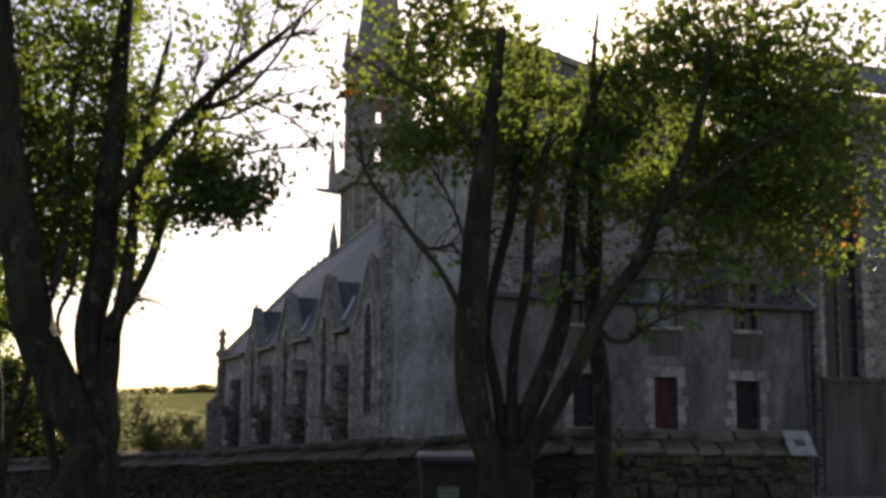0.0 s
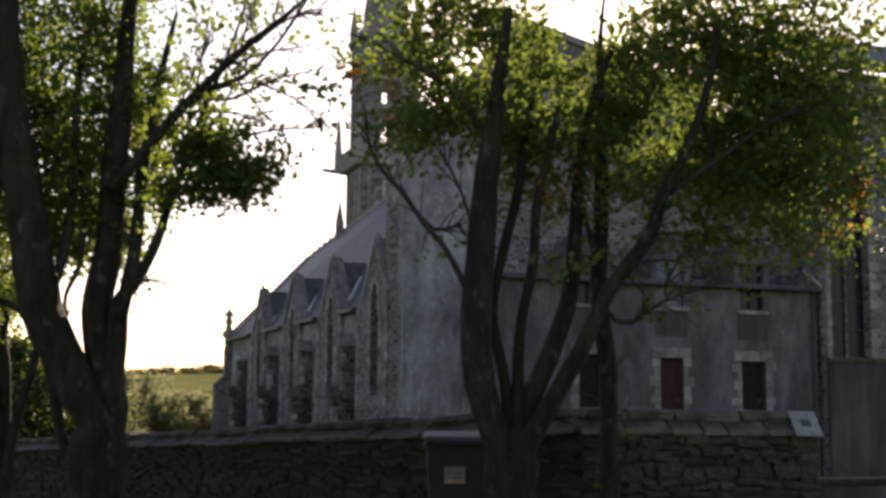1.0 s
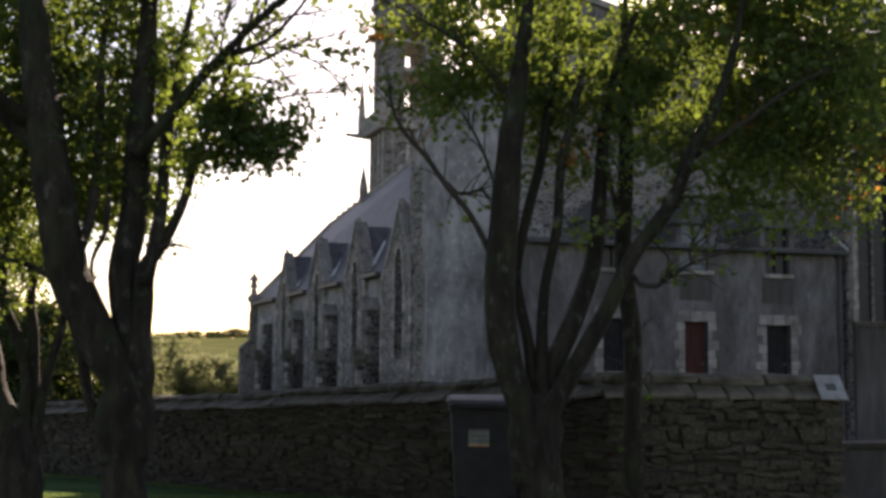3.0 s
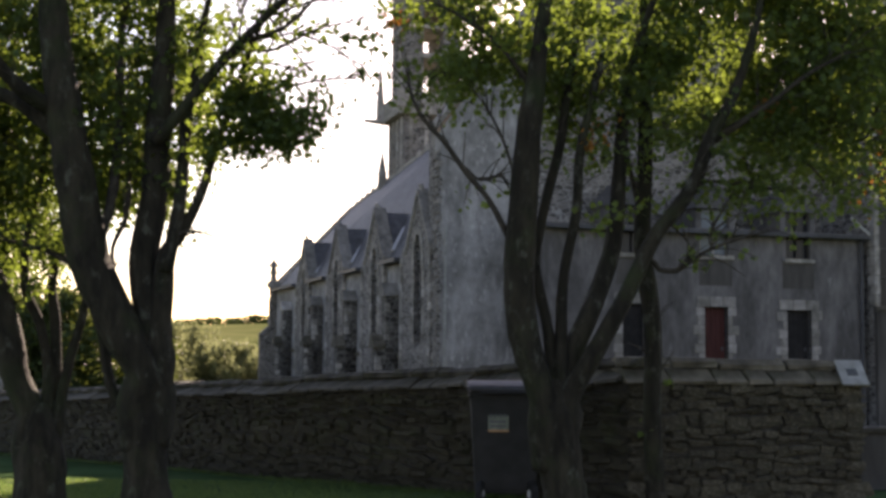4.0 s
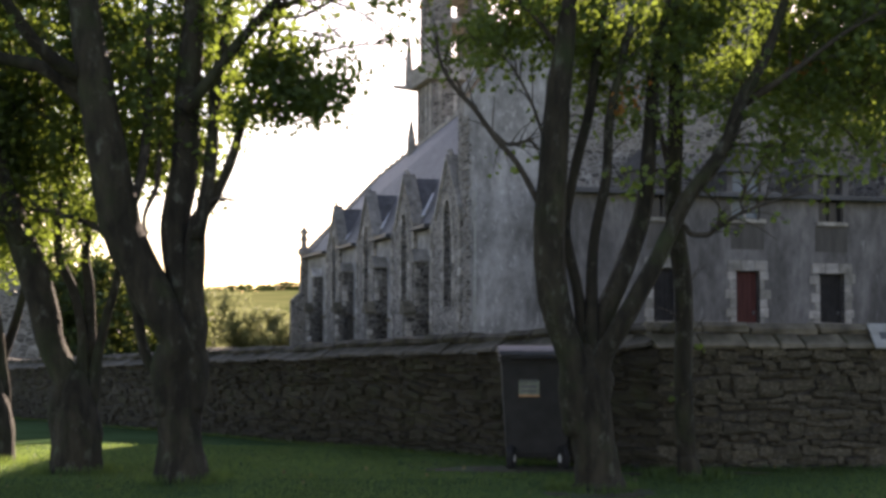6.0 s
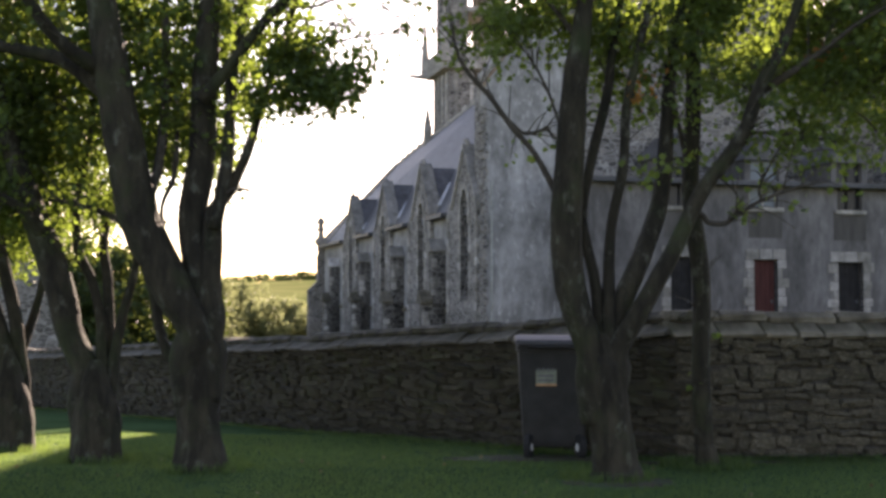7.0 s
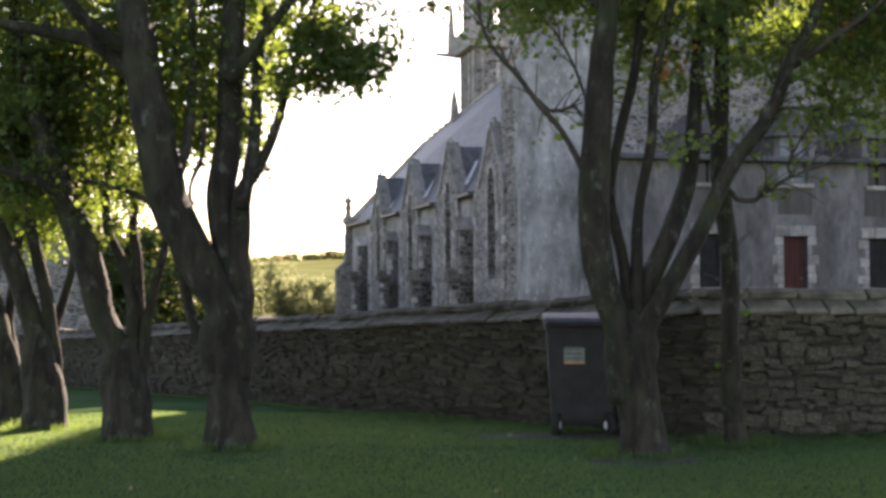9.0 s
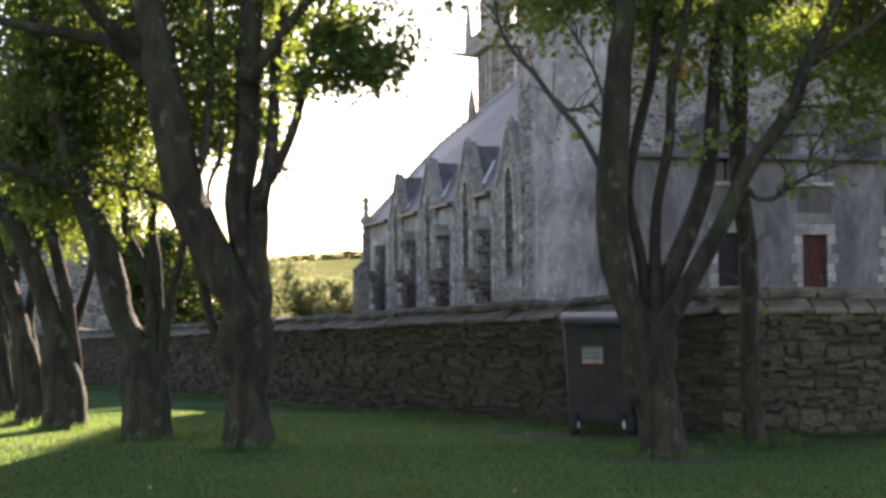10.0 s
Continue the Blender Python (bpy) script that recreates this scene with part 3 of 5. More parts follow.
bm = bmesh.new()
prism(bm, [(0.85, 3.0), (11.5, 3.0), (11.5, 11.9), (MID, GABLE_APEX - 0.6), (0.85, 8.5)], 0.61, 2.3, "y")
part("transept_body", bm, RUBBLE, church)
for foot, low in ((0.7, 8.4), (11.6, 12.2)):
    bm = bmesh.new()
    prism(bm, [(MID, GABLE_APEX - 0.55), (MID, GABLE_APEX - 0.35), (foot, low + 0.15), (foot, low - 0.03)], 0.76, 2.4, "y")
    part("transept_roof", bm, SLATE, church)
quoins(church, -0.05, 0.0, -0.3, 7.6, 0.14, 0.7, 0.3, RUBBLE)
for edge, low in ((-0.15, GABLE_EAVE), (GABLE_W + 0.15, FAR_EAVE)):
    bm = bmesh.new()
    prism(bm, [(MID, GABLE_APEX), (MID, GABLE_APEX + 0.25), (edge, low + 0.24), (edge, low - 0.01)], -0.15, 0.75, "y")
    part("front_coping", bm, DRESSED, church)

solid("corner_strip", SIGN_PAINT, church, (0.14, 0.23, -0.08, -0.022, -0.5, 5.3), bevel=0.01, label="pale flat corner strip")

# tower with belfry and spire, behind the ridge
tower = new("tower")
tower.parent = church
tc = Matrix.Rotation(radians(-CHURCH_TURN), 4, "Z") @ Vector((3.38 - 2.58, 62 - 38, 0))
tower.location = tc
W = 1.49
bm = bmesh.new()
box(bm, -W - 0.13, W + 0.13, -W - 0.13, W + 0.13, 0, 13.3)
part("shaft", bm, RUBBLE, tower)
for k in range(4):
    p = -W + 0.25 + k * (2 * W - 0.5) / 3
    solid("pilaster", DRESSED, tower, (-W - 0.2, -W - 0.125, p - 0.1, p + 0.1, 9.0, 13.2))
    solid("pilaster", DRESSED, tower, (p - 0.1, p + 0.1, -W - 0.2, -W - 0.125, 9.0, 13.2))
solid("cornice", DRESSED, tower, (-W - 0.5, W + 0.5, -W - 0.5, W + 0.5, 13.3, 13.62), (-W - 0.35, W + 0.35, -W - 0.35, W + 0.35, 13.62, 14.5), bevel=0.04)
for sx, sy in ((-1, -1), (-1, 1), (1, -1), (1, 1)):
    solid("belfry_pier", RUBBLE, tower, *[(min(sx * 0.56, sx * W), max(sx * 0.56, sx * W), min(sy * 0.56, sy * W), max(sy * 0.56, sy * W), 14.5, 19.2)])
    for z0, z1, r, o in ((13.62, 16.9, 0.24, W + 0.5), (20.6, 22.8, 0.24, W - 0.1)):
        bm = bmesh.new()
        box(bm, sx * o - r * 0.8, sx * o + r * 0.8, sy * o - r * 0.8, sy * o + r * 0.8, z0 - (0.0 if z0 < 15 else 0.4), z0 + 0.8)
        bmesh.ops.create_cone(bm, cap_ends=True, segments=8, radius1=r, radius2=0.02, depth=z1 - z0 - 0.8, matrix=pose(sx * o, sy * o, (z0 + 0.8 + z1) / 2))
        part("pinnacle", bm, DRESSED, tower)
for z in (16.4, 18.0):
    solid("transom", DRESSED, tower, (-W, W, -W, W, z, z + 0.3), bevel=0.03)
solid("belfry_head", RUBBLE, tower, (-W, W, -W, W, 19.2, 20.4))
solid("spire_cornice", DRESSED, tower, (-W - 0.2, W + 0.2, -W - 0.2, W + 0.2, 20.4, 20.7), bevel=0.04)
bm = bmesh.new()
bmesh.ops.create_cone(bm, cap_ends=True, segments=8, radius1=1.3, radius2=0.06, depth=13, matrix=pose(0, 0, 27.2, 0, 0, 22.5))
part("spire", bm, DRESSED, tower)
bm = bmesh.new()
tube(bm, [(-W - 0.3, W + 0.2, 13.45, 0.17), (-W - 0.9, W + 0.25, 13.45, 0.13), (-W - 1.45, W + 0.3, 13.5, 0.09)], 6)
part("gargoyle", bm, DRESSED, tower)
bm = bmesh.new()
box(bm, -0.2, 0.2, -0.2, 0.2, 9.2, 10.6)
bmesh.ops.create_cone(bm, cap_ends=True, segments=8, radius1=0.25, radius2=0.02, depth=1.3, matrix=pose(0, 0, 11.2))
foot = part("pinnacle", bm, DRESSED, tower)
foot.location = (-W - 0.55, W - 0.3, 0)

# ---- priest's house against the gable ----
house = empty("stone_house", pose(2.58 + 2.5 * math.sin(radians(CHURCH_TURN)), 38 - 2.5 * math.cos(radians(CHURCH_TURN)), 0, 0, 0, CHURCH_TURN),
              "two-storey rendered house with dressed stone door surrounds", "house")
HX0, HX1, HEAVE = 2.6, 14.45, 5.15
doors = [(5.75, 0.8, 0.3, 2.78), (8.72, 0.86, 0.3, 2.72), (11.86, 0.94, 0.3, 2.66)]
uppers = [(5.75, 0.95, 4.4), (8.67, 1.05, 4.42), (11.86, 0.95, 4.38)]
bm = bmesh.new()
holes = [(c - w / 2, c + w / 2, sill, top) for c, w, sill, top in doors] + [(c - w / 2, c + w / 2, sill, 9) for c, w, sill in uppers]
holed(bm, sorted({HX0, HX1} | {v for h in holes for v in h[:2]}), sorted({-1.5, HEAVE} | {v for h in holes for v in h[2:] if v < HEAVE}), holes, 0, 0.5)
part("wall", bm, HOUSE_WALL, house)
for a in (HX0, HX1 - 0.4):
    solid("end_wall", HOUSE_WALL, house, (a, a + 0.4, 0.502, 2.45, -1.5, HEAVE))
bm = bmesh.new()
prism(bm, [(-0.25, HEAVE + 0.0), (-0.25, HEAVE + 0.12), (2.48, HEAVE + 0.42), (2.48, HEAVE + 0.3)], HX0 - 0.1, HX1 + 0.1, "x")
part("roof", bm, SLATE, house)
solid("gutter", IRON, house, (HX0, HX1, -0.38, -0.26, HEAVE - 0.06, HEAVE + 0.06), bevel=0.02)
for i, ((c, w, sill, top), (uc, uw, us)) in enumerate(zip(doors, uppers)):
    door = new("door")
    door.parent = house
    paint = RED_DOOR if i == 1 else DARK_DOOR
    n = 5
    for k in range(n):
        a = c - w / 2 + w * k / n
        solid("plank", paint, door, (a + 0.004, a + w / n - 0.004, 0.2, 0.25, sill, top - 0.02), bevel=0.006)
    solid("handle", IRON, door, (c + w * 0.32, c + w * 0.4, 0.15, 0.2, sill + 1.0, sill + 1.12))
    rng = random.Random(40 + i)
    for s in (-1, 1):
        z, k = sill, 0
        while z < top - 0.1:
            wide = (0.36 if k % 2 else 0.2) + rng.uniform(-0.06, 0.08)
            hh = min(0.3 + rng.uniform(-0.03, 0.03), top - z)
            solid("jamb_block", DOOR_STONE, house, (*sorted((c + s * w / 2, c + s * (w / 2 + wide))), -0.035, 0.19, z + 0.008, z + hh - 0.008), bevel=0.012)
            z += hh
            k += 1
    for k in range(3):
        a = c - w / 2 - 0.3
        step = (w + 0.6) / 3
        solid("lintel_block", DOOR_STONE, house, (a + step * k + 0.008, a + step * (k + 1) - 0.008, -0.04, 0.19, top + 0.005, top + 0.34), bevel=0.012)
    win = new("window")
    win.parent = house
    top_w = 5.95
    solid("glass", PALE_GLASS if i == 1 else DARK_GLASS, win, (c - uw / 2, c + uw / 2, 0.2, 0.22, us, top_w))
    solid("frame", DOOR_STONE if i == 1 else DARK_DOOR, win, (c - 0.03, c + 0.03, 0.15, 0.197, us, top_w), (c - uw / 2, c + uw / 2, 0.15, 0.197, us + 0.75, us + 0.81),
          (c - uw / 2, c - uw / 2 + 0.06, 0.15, 0.197, us, us + 0.745), (c + uw / 2 - 0.06, c + uw / 2, 0.15, 0.197, us, us + 0.745))
    solid("sill", DRESSED, win, (c - uw / 2 - 0.12, c + uw / 2 + 0.12, -0.1, 0.19, us - 0.14, us - 0.003), bevel=0.02)
    solid("damp_patch", PATCH_WALL, house, (c - 0.62, c + 0.6, -0.004, -0.001, us - 1.0, us - 0.16))
    # half dormer that carries the window through the eave
    solid("dormer_cheek", HOUSE_WALL, house, (c - uw / 2 - 0.2, c - uw / 2, 0.003, 1.6, HEAVE - 0.02, top_w + 0.1), (c + uw / 2, c + uw / 2 + 0.2, 0.003, 1.6, HEAVE - 0.02, top_w + 0.1))
    bm = bmesh.new()
    prism(bm, [(c - uw / 2 - 0.3, top_w), (c + uw / 2 + 0.3, top_w), (c, top_w + 0.85)], -0.12, 2.0, "y")
    part("dormer_gable", bm, SLATE, house)
bm = bmesh.new()
prism(bm, [(13.75, 5.75), (14.5, 5.2), (14.5, 5.32), (13.75, 5.87)], -0.32, -0.28, "y")
part("bargeboard", bm, SIGN_PAINT, house, "pale painted bargeboard")
bm = bmesh.new()
tube(bm, [(14.25, -0.12, -0.5, 0.05), (14.25, -0.12, 2.5, 0.05), (14.25, -0.12, HEAVE - 0.05, 0.05)], 8)
part("drainpipe", bm, IRON, house)

# ---- side chapel with the tall window ----
chapel = empty("side_chapel", house.matrix_basis @ pose(14.62, -0.4, 0), "rubble stone side chapel with a tall quoined window", "church building")
bm = bmesh.new()
arched(bm, 0.98, 1.6, 2.85, 8.8, 10.8, 0.0, 7.0, -1.5, lambda v: 13.0, 0, 0.6)
part("wall", bm, RUBBLE, chapel)
glazing(chapel, 0.98, 1.6, 2.85, 8.8, 10.8, 0.35, bars=5)
quoins(chapel, 0.0, 0.0, 2.9, 12.8, 0.17, 0.4, 0.33)
quoins(chapel, 1.82, 0.0, 2.9, 8.8, 0.4, 0.3, 0.33)
solid("plinth", PATCH_WALL, chapel, (-0.1, 7.1, -0.16, -0.004, -1.5, 2.65))
solid("string_course", MOSSY_COPING, chapel, (-0.14, 7.14, -0.22, -0.003, 2.653, 2.83), bevel=0.03)
for a in (0.0, 6.4):
    solid("end_wall", RUBBLE, chapel, (a, a + 0.6, 0.603, 3.0, -1.5, 13.0))
solid("rear_wall", RUBBLE, chapel, (0.0, 7.0, 3.003, 3.5, 8.7, 13.0))
bm = bmesh.new()
prism(bm, [(-0.3, 13.0), (-0.3, 13.2), (3.4, 15.4), (3.4, 15.2)], -0.2, 7.2, "x")
part("roof", bm, SLATE, chapel)
# ---- wheeled bin by the wall ----
bin_at = pose(1.46, 11.7, ground_z(1.46, 11.7), 0, 0, -4)
wheelie_bin = empty("wheelie_bin", bin_at, "dark grey plastic wheelie bin, lid shut, by the wall", "bin")
bm = bmesh.new()
levels = [(0.12, 0.28, 0.29), (0.15, 0.29, 0.3), (1.06, 0.345, 0.38), (1.062, 0.365, 0.4), (1.12, 0.365, 0.4)]
rings = []
for z, hx, hy in levels:
    rings.append([bm.verts.new((sx * hx, sy * hy + 0.0, z)) for sx, sy in ((-1, -1), (1, -1), (1, 1), (-1, 1))])
for a, b in zip(rings, rings[1:]):
    for k in range(4):
        bm.faces.new((a[k], a[(k + 1) % 4], b[(k + 1) % 4], b[k]))
bm.faces.new(rings[0][::-1]), bm.faces.new(rings[-1])
bmesh.ops.bevel(bm, geom=bm.edges[:], offset=0.018, segments=2, affect="EDGES")
part("body", bm, BIN_PLASTIC, wheelie_bin)
bm = bmesh.new()
prism(bm, [(-0.45, 1.123), (0.44, 1.123), (0.44, 1.16), (0.1, 1.2), (-0.3, 1.195), (-0.45, 1.165)], -0.375, 0.375, "x")
bmesh.ops.bevel(bm, geom=bm.edges[:], offset=0.012, segments=2, affect="EDGES")
part("lid", bm, LID_PLASTIC, wheelie_bin, "blue-grey plastic lid")
bm = bmesh.new()
tube(bm, [(-0.26, -0.455, 1.1, 0.016), (0, -0.465, 1.1, 0.016), (0.26, -0.455, 1.1, 0.016)], 8)
part("handle", bm, BIN_PLASTIC, wheelie_bin)
for s in (-1, 1):
    wheel = new("wheel")
    wheel.parent = wheelie_bin
    wheel.matrix_basis = pose(s * 0.25, -0.34, 0.125, 0, 90, s * 14)
    bm = bmesh.new()
    bmesh.ops.create_cone(bm, cap_ends=True, segments=24, radius1=0.125, radius2=0.125, depth=0.06)
    bmesh.ops.bevel(bm, geom=[e for e in bm.edges if len(e.link_faces) == 2 and e.calc_face_angle() > 1], offset=0.012, segments=2, affect="EDGES")
    part("tyre", bm, RUBBER, wheel)
    bm = bmesh.new()
    bmesh.ops.create_cone(bm, cap_ends=True, segments=16, radius1=0.04, radius2=0.034, depth=0.072)
    part("hub", bm, WHITE_PLASTIC, wheel, "pale plastic hub")
bm = bmesh.new()
tube(bm, [(-0.25, -0.34, 0.125, 0.012), (0, -0.34, 0.125, 0.012), (0.25, -0.34, 0.125, 0.012)], 8)
part("axle", bm, IRON, wheelie_bin)
sticker = solid("sticker", LABEL_PAPER, wheelie_bin, (-0.1, 0.1, -0.004, 0.0, -0.12, 0.12), label="pale printed sticker")
sticker.matrix_basis = pose(-0.08, -0.363, 0.84, -5.0, 0, 0)
solid("sticker_edge", LABEL_RED, sticker, (-0.1, 0.1, -0.007, -0.0045, -0.12, -0.1))
for a, b in ((-0.08, -0.062), (-0.035, -0.02), (0.012, 0.03), (0.055, 0.075)):
    solid("print_bar", PRINT, sticker, (a, b, -0.007, -0.0045, 0.015, 0.1))
for a, b in ((-0.075, -0.055), (-0.035, -0.012)):
    solid("print_bar", PRINT, sticker, (-0.08, 0.075, -0.007, -0.0045, a, b))

# ---- small board on the coping ----
board = empty("notice_board", look((4.82, 11.21, 1.235), (4.82 - 0.09, 11.21 - 0.79, 2.235)), "small white painted board leaning on wall coping", "sign")
solid("panel", SIGN_PAINT, board, (-0.13, 0.13, -0.185, 0.185, -0.012, 0.012), bevel=0.004)
solid("mark", PRINT, board, (-0.05, 0.05, -0.06, 0.04, -0.016, -0.0125))

# ---- trees on the green ----
CROWNS = {}


def tree_base(x, y, label):
    return empty("tree", pose(x, y, ground_z(x, y)), label, "tree", "trees on the green")


LEAF_SHAPE = [(0, 0), (0.32, -0.08), (0.5, 0.2), (0.36, 0.36), (0.42, 0.72), (0.16, 0.62), (0, 1.0), (-0.16, 0.62), (-0.42, 0.72), (-0.36, 0.36), (-0.5, 0.2), (-0.32, -0.08)]


def add_leaf(store, at, size, rng):
    verts, faces = store
    turn = Euler((rng.uniform(-1.1, 1.1) + 2.2, rng.uniform(-0.9, 0.9), rng.uniform(0, 6.28))).to_matrix()
    bend = rng.uniform(-0.3, 0.3)
    n = len(verts)
    for x, y in LEAF_SHAPE:
        verts.append(at + turn @ Vector((x * size, y * size, (abs(x) * bend - 0.25 * y * y) * size)))
    faces.append((n, n + 1, n + 2, n + 3, n + 9, n + 10, n + 11))
    faces.append((n + 3, n + 4, n + 5, n + 6, n + 7, n + 8, n + 9))


def limb(tree, name, path):
    bm = bmesh.new()
    thick = max(p[3] for p in path)
    if name == "trunk":
        # root flare
        x, y, z, r = path[0]
        path = [(x, y, z - 0.12, r * 1.3), (x, y, z + 0.0, r * 1.1), (x, y, z + 0.1, r * 0.98)] + [p for p in path[1:] if p[2] > z + 0.13]
    rng = random.Random(int(path[0][0] * 1000 + path[-1][2] * 77))
    if thick < 0.12:
        # crooked thin limbs with side twigs, some of them in leaf
        store, twigs = CROWNS.setdefault(tree.name, (([], []), []))
        j = 0.012 if thick < 0.03 else 0.02
        path = [p if i in (0, len(path) - 1) else (p[0] + rng.gauss(0, j), p[1] + rng.gauss(0, j), p[2] + rng.gauss(0, j), p[3]) for i, p in enumerate(path)]
        for k in range(3 * len(path)):
            i = rng.randrange(max(0, len(path) // 3), len(path) - 1)
            if path[i][2] < 2.2 and name == "limb" and thick > 0.03:
                continue
            a = Vector(path[i][:3]).lerp(Vector(path[i + 1][:3]), rng.random())
            way = (Vector(path[i + 1][:3]) - Vector(path[i][:3])).normalized() + Vector((rng.gauss(0, 0.6), rng.gauss(0, 0.6), rng.gauss(0.1, 0.5)))
            b = a + way.normalized() * rng.uniform(0.12, 0.45)
            twigs += [(a, b)] * 3
            if rng.random() < 0.35 and (b.z > 2.7 or tree.location.x > 0):
                for q in range(7):
                    add_leaf(store, b + Vector((rng.gauss(0, 0.05), rng.gauss(0, 0.05), rng.gauss(0, 0.05))), rng.uniform(0.036, 0.07), rng)
    tube(bm, path, (22 if thick > 0.16 else 16) if thick > 0.1 else 8, 0.13 if thick > 0.05 else 0.08)
    part(name, bm, BARK if thick > 0.05 else TWIG, tree, smooth=True)


def spray(tree, x, y, z, rx, rz, count, leaf=1.0, deep=0.9):
    """Twigs and leaves in tufts about one place of the crown."""
    store, twigs = CROWNS.setdefault(tree.name, (([], []), []))
    rng = random.Random(int(x * 977 + z * 131 + count))
    tufts = max(1, count // 9)
    for k in range(tufts):
        while True:
            p = Vector((rng.gauss(0, 0.5), rng.gauss(0, 0.5), rng.gauss(0, 0.5)))
            if p.length < 1.25:
                break
        c = Vector((x + p.x * rx, y + p.y * max(rx, rz) * deep, z + p.z * rz))
        spread = rng.uniform(0.05, 0.12)
        twigs.append((Vector((x, y, z - rz * 0.2)).lerp(c, 0.25), c))
        for i in range(9):
            add_leaf(store, c + Vector((rng.gauss(0, spread), rng.gauss(0, spread), rng.gauss(0, spread * 0.8))), rng.uniform(0.03, 0.068) * leaf, rng)


def crown_done(tree, mat=None, label=""):
    (verts, faces), twigs = CROWNS.pop(tree.name)
    me = bpy.data.meshes.new("crown")
    me.from_pydata(verts, [], faces)
    me.materials.append(mat or LEAF)
    crown = tagged(new("crown", me), label)
    crown.parent = tree
    bm = bmesh.new()
    for a, b in twigs[::3]:
        mid = a.lerp(b, 0.5) + Vector((0, 0, 0.03))
        tube(bm, [(*a, 0.007), (*mid, 0.005), (*b, 0.003)], 4)
    tagged(part("fine_branching", bm, TWIG, tree), kind="stuff")


tree_a = tree_base(-1.77, 10.40, "large sycamore with trunk forking into three tall limbs, on grass")
limb(tree_a, "trunk", [(-0.04, 0.0, -0.05, 0.258), (-0.05, 0.0, 0.07, 0.218), (-0.06, 0.0, 0.25, 0.198), (-0.07, 0.0, 0.5, 0.183), (-0.07, 0.0, 0.85, 0.183), (-0.1, 0.0, 1.0, 0.162), (-0.12, 0.0, 1.25, 0.084), (-0.12, 0.0, 1.37, 0.034)])
limb(tree_a, "limb", [(-0.12, 0.0, 0.57, 0.155), (-0.15, -0.03, 0.97, 0.173), (-0.09, -0.05, 1.22, 0.154), (-0.27, -0.07, 1.55, 0.176), (-0.41, -0.1, 1.85, 0.174), (-0.57, -0.12, 2.2, 0.174), (-0.65, -0.15, 2.59, 0.174), (-0.73, -0.18, 3.04, 0.166), (-0.8, -0.2, 3.48, 0.153), (-0.87, -0.22, 3.93, 0.14), (-0.92, -0.25, 4.42, 0.121), (-0.97, -0.28, 5.0, 0.09), (-1.01, -0.3, 5.64, 0.057)])
limb(tree_a, "limb", [(-0.82, -0.1, 3.25, 0.08), (-1.2, -0.12, 3.56, 0.066), (-1.6, -0.15, 3.66, 0.056), (-2.2, -0.2, 3.82, 0.042), (-2.7, -0.2, 4.1, 0.025)])
limb(tree_a, "limb", [(-0.8, 0.0, 3.22, 0.08), (-0.94, -0.2, 3.43, 0.074), (-1.1, -0.4, 3.59, 0.068), (-1.24, -0.6, 3.79, 0.057), (-1.41, -0.8, 4.07, 0.042), (-1.53, -1.0, 4.43, 0.027)])
limb(tree_a, "limb", [(-0.12, 0.0, 0.2, 0.05), (-0.18, 0.09, 0.59, 0.057), (-0.25, 0.18, 0.84, 0.051), (-0.39, 0.27, 1.09, 0.052), (-0.55, 0.36, 1.55, 0.047), (-0.69, 0.44, 1.92, 0.042), (-0.85, 0.53, 2.15, 0.037), (-1.15, 0.62, 2.29, 0.027), (-1.42, 0.71, 2.39, 0.016), (-1.66, 0.8, 2.44, 0.008)])
limb(tree_a, "limb", [(0.0, 0.0, 0.6, 0.131), (0.04, 0.04, 1.0, 0.147), (-0.02, 0.07, 1.25, 0.132), (-0.03, 0.11, 1.6, 0.152), (-0.14, 0.15, 1.96, 0.128), (-0.16, 0.18, 2.27, 0.128), (-0.1, 0.22, 2.68, 0.129), (-0.08, 0.25, 3.15, 0.122), (-0.08, 0.29, 3.57, 0.116), (-0.05, 0.33, 4.05, 0.104), (-0.04, 0.36, 4.69, 0.085), (0.0, 0.4, 5.39, 0.053)])
limb(tree_a, "limb", [(0.01, 0.0, 0.9, 0.104), (0.05, 0.02, 1.3, 0.117), (0.0, 0.04, 1.55, 0.105), (0.04, 0.06, 1.95, 0.099), (0.07, 0.08, 2.23, 0.077), (0.2, 0.1, 2.51, 0.05), (0.34, 0.12, 2.82, 0.044), (0.44, 0.14, 3.13, 0.039), (0.59, 0.16, 3.6, 0.033), (0.72, 0.18, 4.01, 0.028), (0.87, 0.2, 4.48, 0.016)])
limb(tree_a, "limb", [(0.07, 0.0, 2.11, 0.066), (0.16, 0.1, 2.67, 0.062), (0.17, 0.2, 3.09, 0.056), (0.18, 0.3, 3.57, 0.052), (0.22, 0.4, 3.96, 0.047), (0.28, 0.5, 4.52, 0.036), (0.38, 0.6, 5.08, 0.018)])
limb(tree_a, "limb", [(-0.06, 0.0, 3.26, 0.06), (0.15, -0.03, 3.51, 0.055), (0.41, -0.07, 3.8, 0.05), (0.66, -0.1, 4.1, 0.04), (1.07, -0.13, 4.49, 0.03), (1.47, -0.17, 4.88, 0.02), (1.72, -0.2, 5.12, 0.01)])
limb(tree_a, "limb", [(0.73, 0.0, 4.2, 0.025), (1.06, -0.1, 4.3, 0.02), (1.37, -0.2, 4.57, 0.015), (1.62, -0.3, 4.96, 0.01)])
limb(tree_a, "limb", [(0.86, 0.0, 4.35, 0.02), (0.97, 0.15, 4.78, 0.015), (1.09, 0.3, 5.3, 0.01)])
